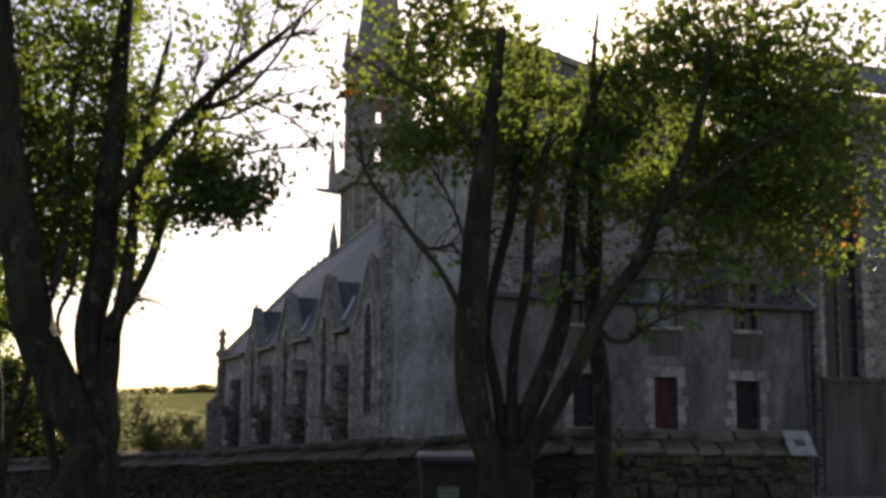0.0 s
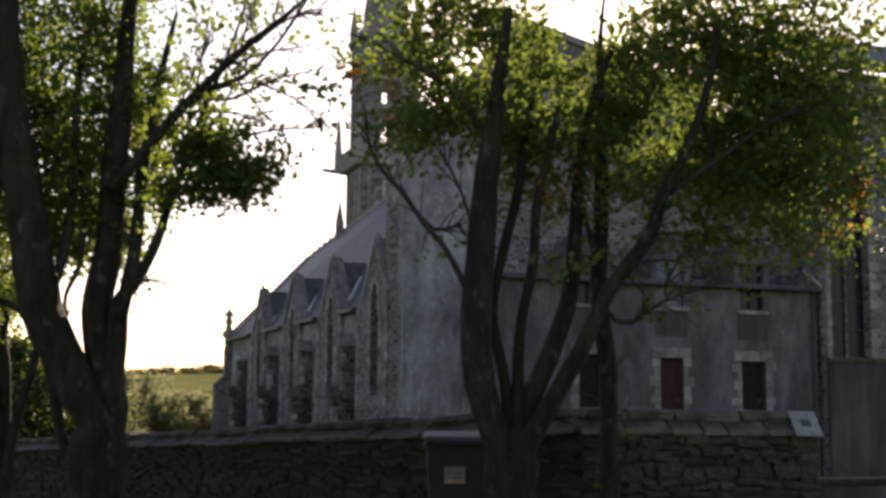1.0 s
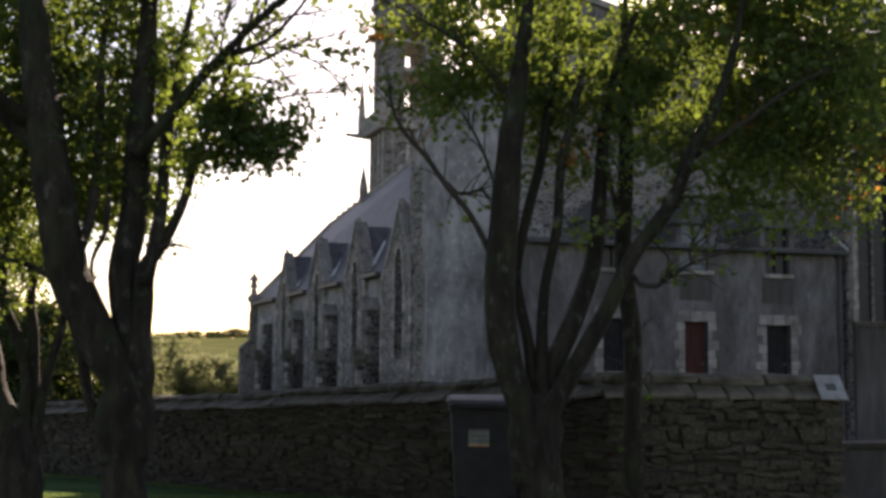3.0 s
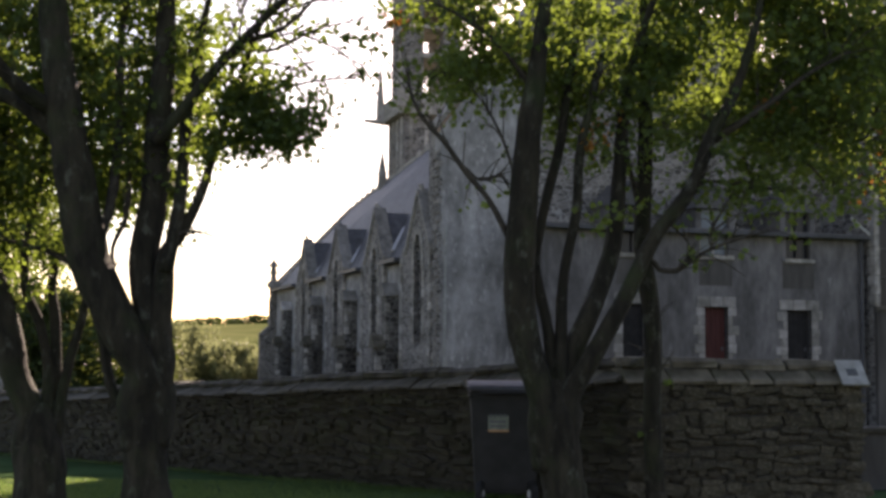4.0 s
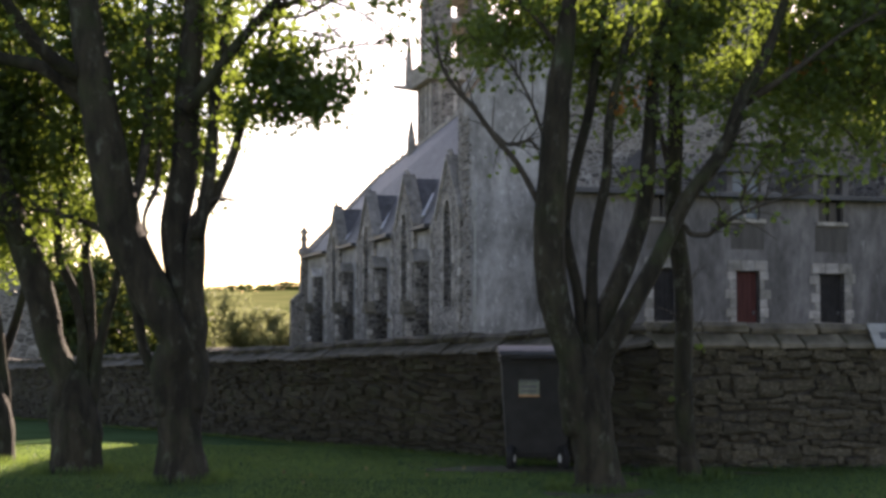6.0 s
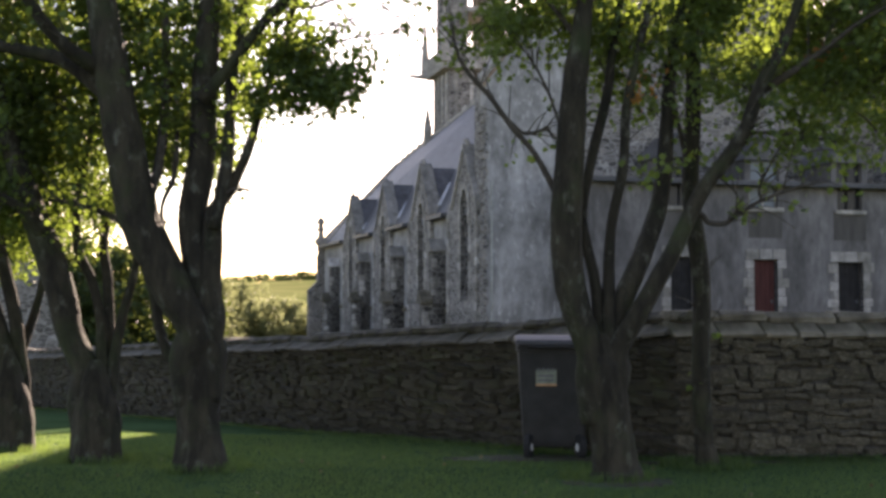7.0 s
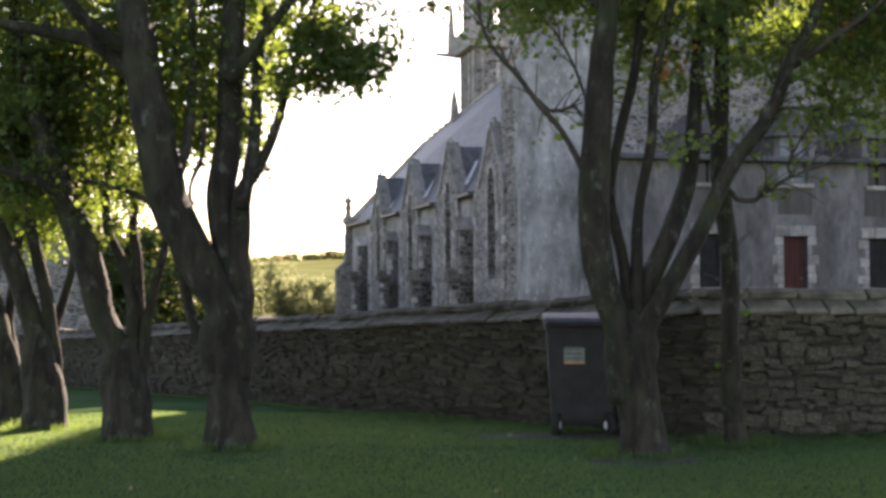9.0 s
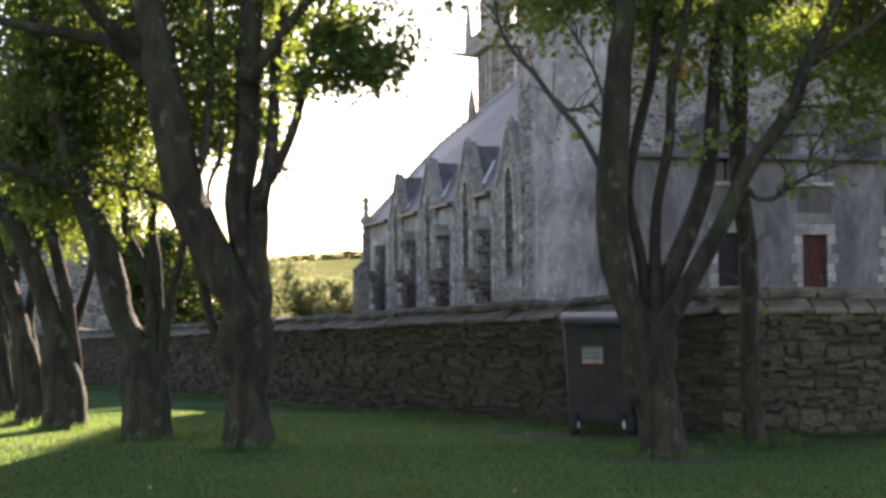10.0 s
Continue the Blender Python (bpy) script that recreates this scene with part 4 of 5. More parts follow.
limb(tree_a, "limb", [(0.65, 0.0, 4.12, 0.02), (0.95, 0.03, 4.1, 0.015), (1.36, 0.07, 4.29, 0.01), (1.77, 0.1, 4.45, 0.006)])
limb(tree_a, "limb", [(0.86, 0.0, 4.33, 0.013), (1.01, 0.0, 4.63, 0.01), (1.16, 0.0, 4.88, 0.005)])
limb(tree_a, "limb", [(1.01, 0.0, 4.48, 0.013), (1.08, 0.05, 4.83, 0.01), (1.16, 0.1, 5.12, 0.005)])
limb(tree_a, "limb", [(1.16, 0.0, 4.63, 0.013), (1.36, 0.1, 4.84, 0.01), (1.56, 0.2, 5.0, 0.005)])
limb(tree_a, "limb", [(1.31, 0.0, 4.78, 0.013), (1.36, 0.0, 5.04, 0.01), (1.42, 0.0, 5.24, 0.005)])
limb(tree_a, "limb", [(0.75, 0.0, 4.17, 0.013), (1.05, 0.05, 4.27, 0.01), (1.36, 0.1, 4.3, 0.005)])
limb(tree_a, "limb", [(0.96, 0.0, 4.43, 0.013), (1.31, 0.1, 4.59, 0.01), (1.66, 0.2, 4.69, 0.005)])
limb(tree_a, "limb", [(0.65, 0.0, 4.12, 0.013), (0.7, 0.0, 4.46, 0.01), (0.76, 0.0, 4.73, 0.005)])
limb(tree_a, "limb", [(0.45, 0.0, 3.87, 0.013), (0.57, 0.05, 4.24, 0.01), (0.69, 0.1, 4.56, 0.005)])
limb(tree_a, "limb", [(0.58, 0.0, 3.97, 0.013), (0.9, 0.1, 4.0, 0.01), (1.22, 0.2, 3.96, 0.005)])
limb(tree_a, "limb", [(1.36, 0.0, 4.83, 0.013), (1.57, 0.0, 4.91, 0.01), (1.77, 0.0, 4.93, 0.005)])
limb(tree_a, "limb", [(0.7, 0.0, 3.62, 0.013), (0.98, 0.05, 3.81, 0.01), (1.25, 0.1, 3.94, 0.005)])
limb(tree_a, "limb", [(0.85, 0.0, 3.92, 0.013), (1.0, 0.1, 4.31, 0.01), (1.15, 0.2, 4.64, 0.005)])
limb(tree_a, "limb", [(0.91, 0.0, 4.43, 0.013), (1.08, 0.0, 4.23, 0.01), (1.26, 0.0, 3.97, 0.005)])
limb(tree_a, "limb", [(1.16, 0.0, 4.27, 0.013), (1.43, 0.05, 4.19, 0.01), (1.71, 0.1, 4.04, 0.005)])
limb(tree_a, "limb", [(1.06, 0.0, 3.77, 0.013), (1.38, 0.1, 3.87, 0.01), (1.71, 0.2, 3.91, 0.005)])
limb(tree_a, "limb", [(0.17, 0.0, 2.43, 0.013), (0.23, 0.0, 2.45, 0.01), (0.3, 0.0, 2.44, 0.006)])
limb(tree_a, "limb", [(-0.54, 0.0, 2.26, 0.045), (-0.47, 0.14, 2.73, 0.046), (-0.44, 0.28, 3.26, 0.046), (-0.47, 0.42, 3.81, 0.042), (-0.46, 0.56, 4.43, 0.032), (-0.39, 0.7, 5.12, 0.016)])
limb(tree_a, "limb", [(-0.32, 0.0, 1.75, 0.02), (-0.37, 0.07, 2.01, 0.02), (-0.43, 0.15, 2.32, 0.02), (-0.34, 0.22, 2.63, 0.026), (-0.33, 0.3, 3.06, 0.026)])
spray(tree_a, 0.90, 0.00, 3.41, 0.38, 0.25, 1260)
spray(tree_a, 1.31, 0.00, 3.51, 0.15, 0.21, 317)
spray(tree_a, 0.65, 0.00, 3.67, 0.30, 0.28, 796)
spray(tree_a, 0.50, 0.00, 3.26, 0.20, 0.16, 370)
spray(tree_a, 0.95, 0.00, 3.72, 0.28, 0.18, 323)
spray(tree_a, 1.15, 0.00, 3.31, 0.18, 0.13, 183)
spray(tree_a, 0.73, 0.00, 3.21, 0.15, 0.11, 138)
spray(tree_a, 0.12, 0.90, 3.58, 0.21, 0.49, 921, deep=1.6)
spray(tree_a, -0.05, 0.90, 2.87, 0.14, 0.33, 367, deep=1.6)
spray(tree_a, 0.13, 0.90, 2.52, 0.07, 0.07, 37, deep=1.6)
spray(tree_a, -0.10, 0.90, 4.02, 0.44, 0.33, 1131, deep=1.6)
spray(tree_a, -0.69, 0.80, 3.51, 0.19, 0.70, 993, deep=1.6)
spray(tree_a, -0.41, 0.50, 3.56, 0.21, 0.68, 876, deep=1.6)
spray(tree_a, -0.96, 0.60, 3.80, 0.27, 0.32, 479, deep=1.6)
spray(tree_a, -1.39, 0.80, 3.95, 0.49, 0.38, 1005)
spray(tree_a, -0.98, 0.90, 5.02, 0.55, 0.44, 1282, deep=1.6)
spray(tree_a, -1.53, 0.90, 4.53, 0.76, 0.44, 1789)
spray(tree_a, -0.21, 0.90, 4.52, 0.38, 0.44, 1131, deep=1.6)
spray(tree_a, -0.71, 0.90, 5.52, 0.66, 0.33, 988, deep=1.6)
spray(tree_a, 0.23, 0.90, 4.52, 0.33, 0.27, 302, deep=1.6)
spray(tree_a, 0.65, 0.00, 4.07, 0.30, 0.15, 129)
spray(tree_a, 0.86, 0.00, 4.43, 0.25, 0.15, 78)
spray(tree_a, 1.11, 0.00, 4.27, 0.20, 0.10, 50)
spray(tree_a, -1.97, 0.90, 5.14, 0.76, 0.49, 2013)
spray(tree_a, -1.07, 0.80, 2.37, 0.22, 0.22, 289, deep=1.6)
spray(tree_a, -1.26, 0.90, 3.04, 0.33, 0.33, 570)
spray(tree_a, -0.87, 0.90, 4.19, 0.60, 0.49, 1587, deep=1.6)
spray(tree_a, -0.35, 0.90, 3.36, 0.33, 0.60, 1334, deep=1.6)
spray(tree_a, -0.68, 0.90, 2.92, 0.27, 0.38, 707, deep=1.6)
spray(tree_a, -1.87, 1.10, 3.52, 0.67, 0.50, 1998)
spray(tree_a, -2.29, 1.20, 2.97, 0.50, 0.45, 1331)
spray(tree_a, 0.15, 0.30, 4.15, 0.26, 0.26, 210)
spray(tree_a, 0.45, 0.00, 3.82, 0.20, 0.20, 193)
spray(tree_a, -1.12, 0.60, 4.44, 0.48, 0.48, 1298, deep=1.6)
spray(tree_a, -0.35, 0.50, 4.84, 0.42, 0.37, 944, deep=1.6)
spray(tree_a, -0.02, 0.40, 3.02, 0.21, 0.37, 352)
spray(tree_a, -1.25, 0.30, 5.52, 0.83, 0.36, 1119)
spray(tree_a, -2.23, 1.00, 4.56, 0.66, 0.50, 1509)
spray(tree_a, -0.21, 0.90, 5.41, 0.44, 0.27, 470, deep=1.6)
spray(tree_a, 0.65, 0.00, 4.84, 0.30, 0.20, 86)
spray(tree_a, 1.06, 0.00, 4.99, 0.25, 0.20, 50)
spray(tree_a, -2.41, 0.90, 5.75, 0.82, 0.44, 1677)
spray(tree_a, -2.17, 1.50, 3.99, 0.69, 0.69, 2013)
spray(tree_a, -1.82, 1.50, 2.89, 0.52, 0.40, 998)
spray(tree_a, -0.80, 1.30, 3.94, 0.45, 0.51, 824, deep=1.6)
spray(tree_a, -1.33, 1.40, 3.51, 0.46, 0.46, 844)
spray(tree_a, -0.49, 1.20, 2.96, 0.22, 0.34, 403, deep=1.6)
# unseen upper crown, added to shade the limbs below
spray(tree_a, -1.20, 0.00, 6.90, 1.0, 0.7, 1100, 2.2)
spray(tree_a, 0.20, 0.40, 6.60, 1.0, 0.7, 1100, 2.2)
spray(tree_a, -0.40, 0.30, 7.60, 1.0, 0.7, 1100, 2.2)
crown_done(tree_a)
tree_b = tree_base(-2.9, 11.10, "sycamore with several stems rising from a thick trunk, on grass")
limb(tree_b, "trunk", [(0.0, 0.0, -0.03, 0.247), (-0.0, 0.0, 0.1, 0.225), (-0.01, 0.0, 0.42, 0.215), (-0.02, 0.0, 0.58, 0.185), (-0.03, 0.0, 0.82, 0.118), (-0.03, 0.0, 0.95, 0.047)])
limb(tree_b, "limb", [(-0.09, 0.0, 0.15, 0.129), (-0.14, 0.02, 0.58, 0.144), (-0.12, 0.04, 0.85, 0.129), (-0.27, 0.06, 1.17, 0.129), (-0.38, 0.08, 1.6, 0.135), (-0.53, 0.1, 2.03, 0.135), (-0.72, 0.12, 2.52, 0.119), (-0.89, 0.14, 3.02, 0.098), (-1.04, 0.16, 3.57, 0.082), (-1.16, 0.18, 4.23, 0.055), (-1.22, 0.2, 4.9, 0.027)])
limb(tree_b, "limb", [(0.05, 0.0, 0.21, 0.064), (0.08, 0.06, 0.63, 0.073), (0.02, 0.12, 0.89, 0.065), (-0.03, 0.19, 1.27, 0.049), (-0.13, 0.25, 1.65, 0.044), (-0.25, 0.31, 2.04, 0.044), (-0.3, 0.38, 2.49, 0.039), (-0.24, 0.44, 3.0, 0.033), (-0.2, 0.5, 3.57, 0.022)])
limb(tree_b, "limb", [(0.05, 0.0, 0.21, 0.075), (0.07, 0.09, 0.63, 0.085), (0.06, 0.18, 0.89, 0.076), (0.06, 0.26, 1.27, 0.055), (-0.02, 0.35, 1.71, 0.05), (-0.06, 0.44, 2.1, 0.045), (-0.04, 0.53, 2.61, 0.039), (0.03, 0.61, 3.19, 0.034), (0.04, 0.7, 3.83, 0.023)])
limb(tree_b, "limb", [(0.05, 0.0, 0.26, 0.054), (0.08, 0.06, 0.68, 0.06), (0.12, 0.12, 0.95, 0.054), (0.21, 0.18, 1.38, 0.044), (0.3, 0.24, 1.76, 0.038), (0.31, 0.3, 2.15, 0.028)])
limb(tree_b, "limb", [(-0.55, 0.0, 2.14, 0.054), (-0.72, -0.13, 2.4, 0.048), (-0.99, -0.27, 2.54, 0.042), (-1.31, -0.4, 2.59, 0.031)])
spray(tree_b, -0.93, 0.70, 3.22, 0.48, 0.38, 2082, deep=2.2)
spray(tree_b, -1.25, 0.70, 3.65, 0.59, 0.48, 2454, deep=2.2)
spray(tree_b, -0.66, 0.70, 3.75, 0.54, 0.32, 898, deep=2.2)
spray(tree_b, -0.34, 0.70, 2.83, 0.32, 0.27, 495, deep=2.2)
spray(tree_b, -0.07, 0.00, 2.56, 0.24, 0.27, 133)
spray(tree_b, -0.23, 0.00, 2.03, 0.21, 0.21, 82)
spray(tree_b, -1.03, 0.00, 2.46, 0.43, 0.32, 508)
spray(tree_b, -1.36, 0.70, 2.89, 0.48, 0.43, 2381, deep=2.2)
spray(tree_b, 0.20, 0.70, 3.21, 0.27, 0.43, 528, deep=2.2)
spray(tree_b, -1.04, 0.00, 4.52, 0.64, 0.48, 1295)
spray(tree_b, -0.68, 1.30, 3.42, 0.45, 0.45, 1110, deep=2.2)
spray(tree_b, -0.90, 1.30, 2.91, 0.40, 0.40, 971, deep=2.2)
spray(tree_b, -1.73, 1.10, 3.28, 0.56, 0.56, 2976, deep=2.2)
spray(tree_b, -1.36, 1.30, 4.22, 0.79, 0.45, 1888, deep=2.2)
spray(tree_b, -0.53, 0.50, 2.33, 0.28, 0.28, 146)
# crown above the view, added for its shade on the stems
spray(tree_b, -1.40, 0.20, 6.80, 1.0, 0.7, 1100, 2.2)
spray(tree_b, -0.60, 0.20, 7.00, 1.0, 0.7, 1100, 2.2)
spray(tree_b, -1.20, -0.40, 7.20, 1.0, 0.7, 1100, 2.2)
spray(tree_b, -0.90, 0.60, 2.45, 0.45, 0.30, 1500, deep=2.0)
crown_done(tree_b)
tree_c = tree_base(-4.18, 12.60, "sycamore with fluted grey trunk leaning outward, on grass")
limb(tree_c, "trunk", [(0.0, 0.0, -0.0, 0.244), (-0.0, 0.0, 0.13, 0.207), (-0.01, 0.0, 0.49, 0.195), (-0.03, 0.0, 0.67, 0.16), (-0.04, 0.0, 0.92, 0.097), (-0.04, 0.0, 1.07, 0.039)])
limb(tree_c, "limb", [(-0.09, 0.0, 0.19, 0.122), (-0.14, 0.03, 0.67, 0.137), (-0.12, 0.06, 0.97, 0.122), (-0.23, 0.09, 1.34, 0.116), (-0.41, 0.11, 1.83, 0.111), (-0.64, 0.14, 2.27, 0.105), (-0.9, 0.17, 2.82, 0.086), (-1.16, 0.2, 3.51, 0.062)])
limb(tree_c, "limb", [(0.03, 0.0, 0.19, 0.085), (0.04, 0.07, 0.67, 0.096), (-0.01, 0.14, 0.97, 0.086), (-0.07, 0.21, 1.4, 0.074), (-0.19, 0.29, 1.9, 0.069), (-0.31, 0.36, 2.34, 0.056), (-0.37, 0.43, 2.91, 0.044), (-0.3, 0.5, 3.62, 0.025)])
limb(tree_c, "limb", [(0.03, 0.0, 0.19, 0.061), (0.02, 0.13, 0.66, 0.069), (0.0, 0.27, 0.96, 0.062), (0.05, 0.4, 1.39, 0.05), (0.11, 0.53, 1.77, 0.044), (0.13, 0.67, 2.29, 0.032), (0.19, 0.8, 2.88, 0.019)])
spray(tree_c, -0.20, 1.00, 2.55, 0.60, 0.35, 2600, deep=2.5)
spray(tree_c, 0.50, 1.00, 2.70, 0.40, 0.35, 1500, deep=2.5)
crown_done(tree_c)
tree_d = tree_base(-4.9, 13.60, "slim sycamore with twin stems in the row of trees")
limb(tree_d, "trunk", [(0.0, 0.0, -0.0, 0.184), (-0.0, 0.0, 0.14, 0.158), (-0.01, 0.0, 0.53, 0.145), (-0.05, 0.0, 0.8, 0.119), (-0.09, 0.0, 1.02, 0.072), (-0.09, 0.0, 1.19, 0.029)])
limb(tree_d, "limb", [(-0.1, 0.0, 0.24, 0.099), (-0.15, 0.06, 0.76, 0.111), (-0.16, 0.12, 1.09, 0.099), (-0.32, 0.18, 1.58, 0.093), (-0.55, 0.24, 2.18, 0.08), (-0.77, 0.3, 3.0, 0.054)])
limb(tree_d, "limb", [(-0.01, 0.0, 0.27, 0.066), (-0.02, 0.12, 0.79, 0.074), (-0.13, 0.24, 1.11, 0.067), (-0.09, 0.36, 1.65, 0.054), (-0.1, 0.48, 2.33, 0.048), (-0.21, 0.6, 3.02, 0.027)])
spray(tree_d, -0.10, 0.80, 2.50, 0.60, 0.40, 2600, deep=2.5)
crown_done(tree_d)
tree_e = tree_base(-5.75, 15.00, "slim sycamore at the far end of the row")
limb(tree_e, "trunk", [(0.0, 0.0, -0.01, 0.188), (-0.0, 0.0, 0.18, 0.159), (-0.02, 0.0, 0.43, 0.119), (-0.04, 0.0, 0.9, 0.072), (-0.04, 0.0, 1.08, 0.029)])
limb(tree_e, "limb", [(-0.06, 0.0, 0.07, 0.094), (-0.11, 0.06, 0.65, 0.106), (-0.11, 0.12, 1.01, 0.095), (-0.22, 0.18, 1.74, 0.088), (-0.36, 0.24, 2.47, 0.066), (-0.5, 0.3, 3.37, 0.044)])
limb(tree_e, "limb", [(0.03, 0.0, 0.07, 0.08), (0.01, 0.12, 0.64, 0.09), (-0.1, 0.24, 1.0, 0.081), (-0.03, 0.36, 1.59, 0.067), (0.03, 0.48, 2.26, 0.052), (0.1, 0.6, 3.09, 0.03)])
spray(tree_e, 0.30, 0.50, 2.50, 0.70, 0.50, 2800, deep=2.0)
crown_done(tree_e)
tree_f = tree_base(1.69, 9.85, "multi-stemmed sycamore with backlit leaves, standing beside the bin")
limb(tree_f, "trunk", [(0.08, 0.0, -0.06, 0.234), (0.074, 0.0, 0.08, 0.203), (0.052, 0.0, 0.25, 0.183), (0.011, 0.0, 0.53, 0.179), (-0.023, 0.0, 0.86, 0.188), (-0.04, 0.0, 0.96, 0.175), (-0.03, 0.0, 1.1, 0.102), (-0.03, 0.0, 1.22, 0.041)])
limb(tree_f, "limb", [(-0.1, 0.0, 0.46, 0.124), (-0.14, -0.02, 0.84, 0.138), (-0.15, -0.04, 1.08, 0.123), (-0.27, -0.05, 1.44, 0.128), (-0.34, -0.07, 1.77, 0.132), (-0.35, -0.09, 2.19, 0.132), (-0.33, -0.11, 2.62, 0.122), (-0.3, -0.13, 3.04, 0.113), (-0.27, -0.15, 3.41, 0.103), (-0.22, -0.16, 3.79, 0.084), (-0.17, -0.18, 4.26, 0.061), (-0.1, -0.2, 4.82, 0.037)])
limb(tree_f, "limb", [(-0.1, 0.0, 0.58, 0.067), (-0.13, 0.03, 0.96, 0.075), (-0.04, 0.07, 1.19, 0.067), (-0.08, 0.1, 1.63, 0.048), (-0.14, 0.13, 1.92, 0.048), (-0.16, 0.17, 2.26, 0.044), (-0.1, 0.2, 2.75, 0.044), (0.01, 0.23, 3.24, 0.044), (0.11, 0.27, 3.69, 0.039), (0.2, 0.3, 4.19, 0.029)])
limb(tree_f, "limb", [(0.02, 0.0, 0.58, 0.067), (0.06, 0.01, 0.96, 0.075), (0.0, 0.03, 1.2, 0.067), (0.08, 0.04, 1.67, 0.053), (0.08, 0.05, 2.15, 0.043), (0.13, 0.06, 2.63, 0.043), (0.22, 0.07, 3.12, 0.043), (0.32, 0.09, 3.55, 0.038), (0.4, 0.1, 4.04, 0.029)])
limb(tree_f, "limb", [(0.02, 0.0, 0.56, 0.105), (0.07, 0.04, 0.93, 0.118), (0.06, 0.09, 1.17, 0.106), (0.24, 0.13, 1.67, 0.087), (0.37, 0.18, 1.96, 0.082), (0.51, 0.22, 2.4, 0.073), (0.57, 0.27, 2.9, 0.064), (0.64, 0.31, 3.4, 0.054), (0.75, 0.36, 4.01, 0.044), (0.95, 0.4, 4.67, 0.03)])
limb(tree_f, "limb", [(0.02, 0.0, 0.48, 0.095), (0.06, -0.03, 0.87, 0.106), (0.1, -0.05, 1.1, 0.095), (0.27, -0.08, 1.43, 0.08), (0.5, -0.11, 1.81, 0.075), (0.64, -0.14, 2.14, 0.07), (0.82, -0.16, 2.46, 0.066), (1.071, -0.19, 2.88, 0.061), (1.281, -0.22, 3.25, 0.056), (1.45, -0.25, 3.62, 0.046), (1.63, -0.27, 4.13, 0.032), (1.72, -0.3, 4.68, 0.018)])
limb(tree_f, "limb", [(0.7, 0.0, 2.22, 0.029), (0.8, -0.04, 2.2, 0.024), (0.87, -0.07, 2.15, 0.024), (0.98, -0.11, 2.14, 0.024), (1.04, -0.15, 2.17, 0.023), (1.07, -0.19, 2.22, 0.019), (1.23, -0.22, 2.31, 0.016), (1.49, -0.26, 2.4, 0.014), (1.71, -0.3, 2.47, 0.009)])
limb(tree_f, "limb", [(1.13, 0.0, 2.23, 0.012), (1.11, 0.05, 2.39, 0.01), (1.01, 0.1, 2.54, 0.007)])
limb(tree_f, "limb", [(1.34, 0.0, 2.35, 0.01), (1.27, -0.1, 2.44, 0.008), (1.31, -0.2, 2.55, 0.006)])
limb(tree_f, "limb", [(-0.42, 0.0, 2.39, 0.029), (-0.62, -0.05, 2.72, 0.024), (-0.81, -0.1, 2.93, 0.024), (-1.0, -0.15, 3.16, 0.021), (-1.14, -0.2, 3.34, 0.019), (-1.24, -0.25, 3.49, 0.014), (-1.31, -0.3, 3.67, 0.009)])
limb(tree_f, "limb", [(-0.92, 0.0, 3.11, 0.014), (-0.77, 0.03, 2.97, 0.014), (-0.65, 0.05, 2.92, 0.014), (-0.5, 0.07, 2.95, 0.014), (-0.44, 0.1, 2.89, 0.012)])
limb(tree_f, "limb", [(-0.36, 0.0, 2.87, 0.014), (-0.46, 0.0, 3.16, 0.014), (-0.56, 0.0, 3.37, 0.012), (-0.65, 0.0, 3.56, 0.01)])
limb(tree_f, "limb", [(1.36, 0.0, 3.29, 0.038), (1.54, -0.1, 3.37, 0.033), (1.79, -0.2, 3.58, 0.023), (2.09, -0.3, 3.79, 0.018), (2.42, -0.4, 4.0, 0.009)])
limb(tree_f, "limb", [(1.02, 0.0, 2.76, 0.024), (1.28, 0.07, 2.92, 0.019), (1.59, 0.13, 2.92, 0.014), (2.05, 0.2, 2.88, 0.01)])
limb(tree_f, "limb", [(-0.22, 0.0, 3.68, 0.024), (-0.46, -0.05, 4.01, 0.019), (-0.75, -0.1, 4.23, 0.014), (-1.13, -0.15, 4.41, 0.009), (-1.46, -0.2, 4.54, 0.004)])
spray(tree_f, -1.11, 0.00, 3.53, 0.24, 0.12, 53)
spray(tree_f, -1.18, 0.00, 3.76, 0.26, 0.21, 102)
spray(tree_f, -0.89, 0.00, 3.40, 0.14, 0.10, 20)
spray(tree_f, -1.32, 0.00, 4.27, 0.21, 0.33, 116)
spray(tree_f, -1.51, 0.00, 4.12, 0.12, 0.19, 31)
spray(tree_f, -0.98, 0.00, 4.46, 0.24, 0.29, 145)
spray(tree_f, 0.17, 0.90, 3.61, 0.21, 0.21, 269)
spray(tree_f, 0.36, 0.90, 3.82, 0.19, 0.19, 213)
spray(tree_f, 0.40, 0.90, 3.37, 0.13, 0.09, 85)
spray(tree_f, 0.32, 0.00, 2.60, 0.14, 0.12, 51)
spray(tree_f, 0.70, 0.00, 2.67, 0.10, 0.12, 25)
spray(tree_f, 0.07, 0.50, 3.92, 0.29, 0.29, 513, deep=2.2)
spray(tree_f, 0.12, 0.90, 3.93, 0.14, 0.14, 102)
spray(tree_f, -0.26, 0.50, 4.16, 0.52, 0.43, 1236, deep=2.2)
spray(tree_f, -0.65, 0.50, 4.12, 0.33, 0.43, 674, deep=2.2)
spray(tree_f, -0.74, 0.50, 4.55, 0.29, 0.24, 535, deep=2.2)
spray(tree_f, 0.17, 0.50, 4.45, 0.29, 0.29, 513, deep=2.2)
spray(tree_f, 0.22, 0.50, 4.79, 0.29, 0.19, 214, deep=2.2)
spray(tree_f, 0.98, 0.50, 4.11, 0.29, 0.29, 513, deep=2.2)
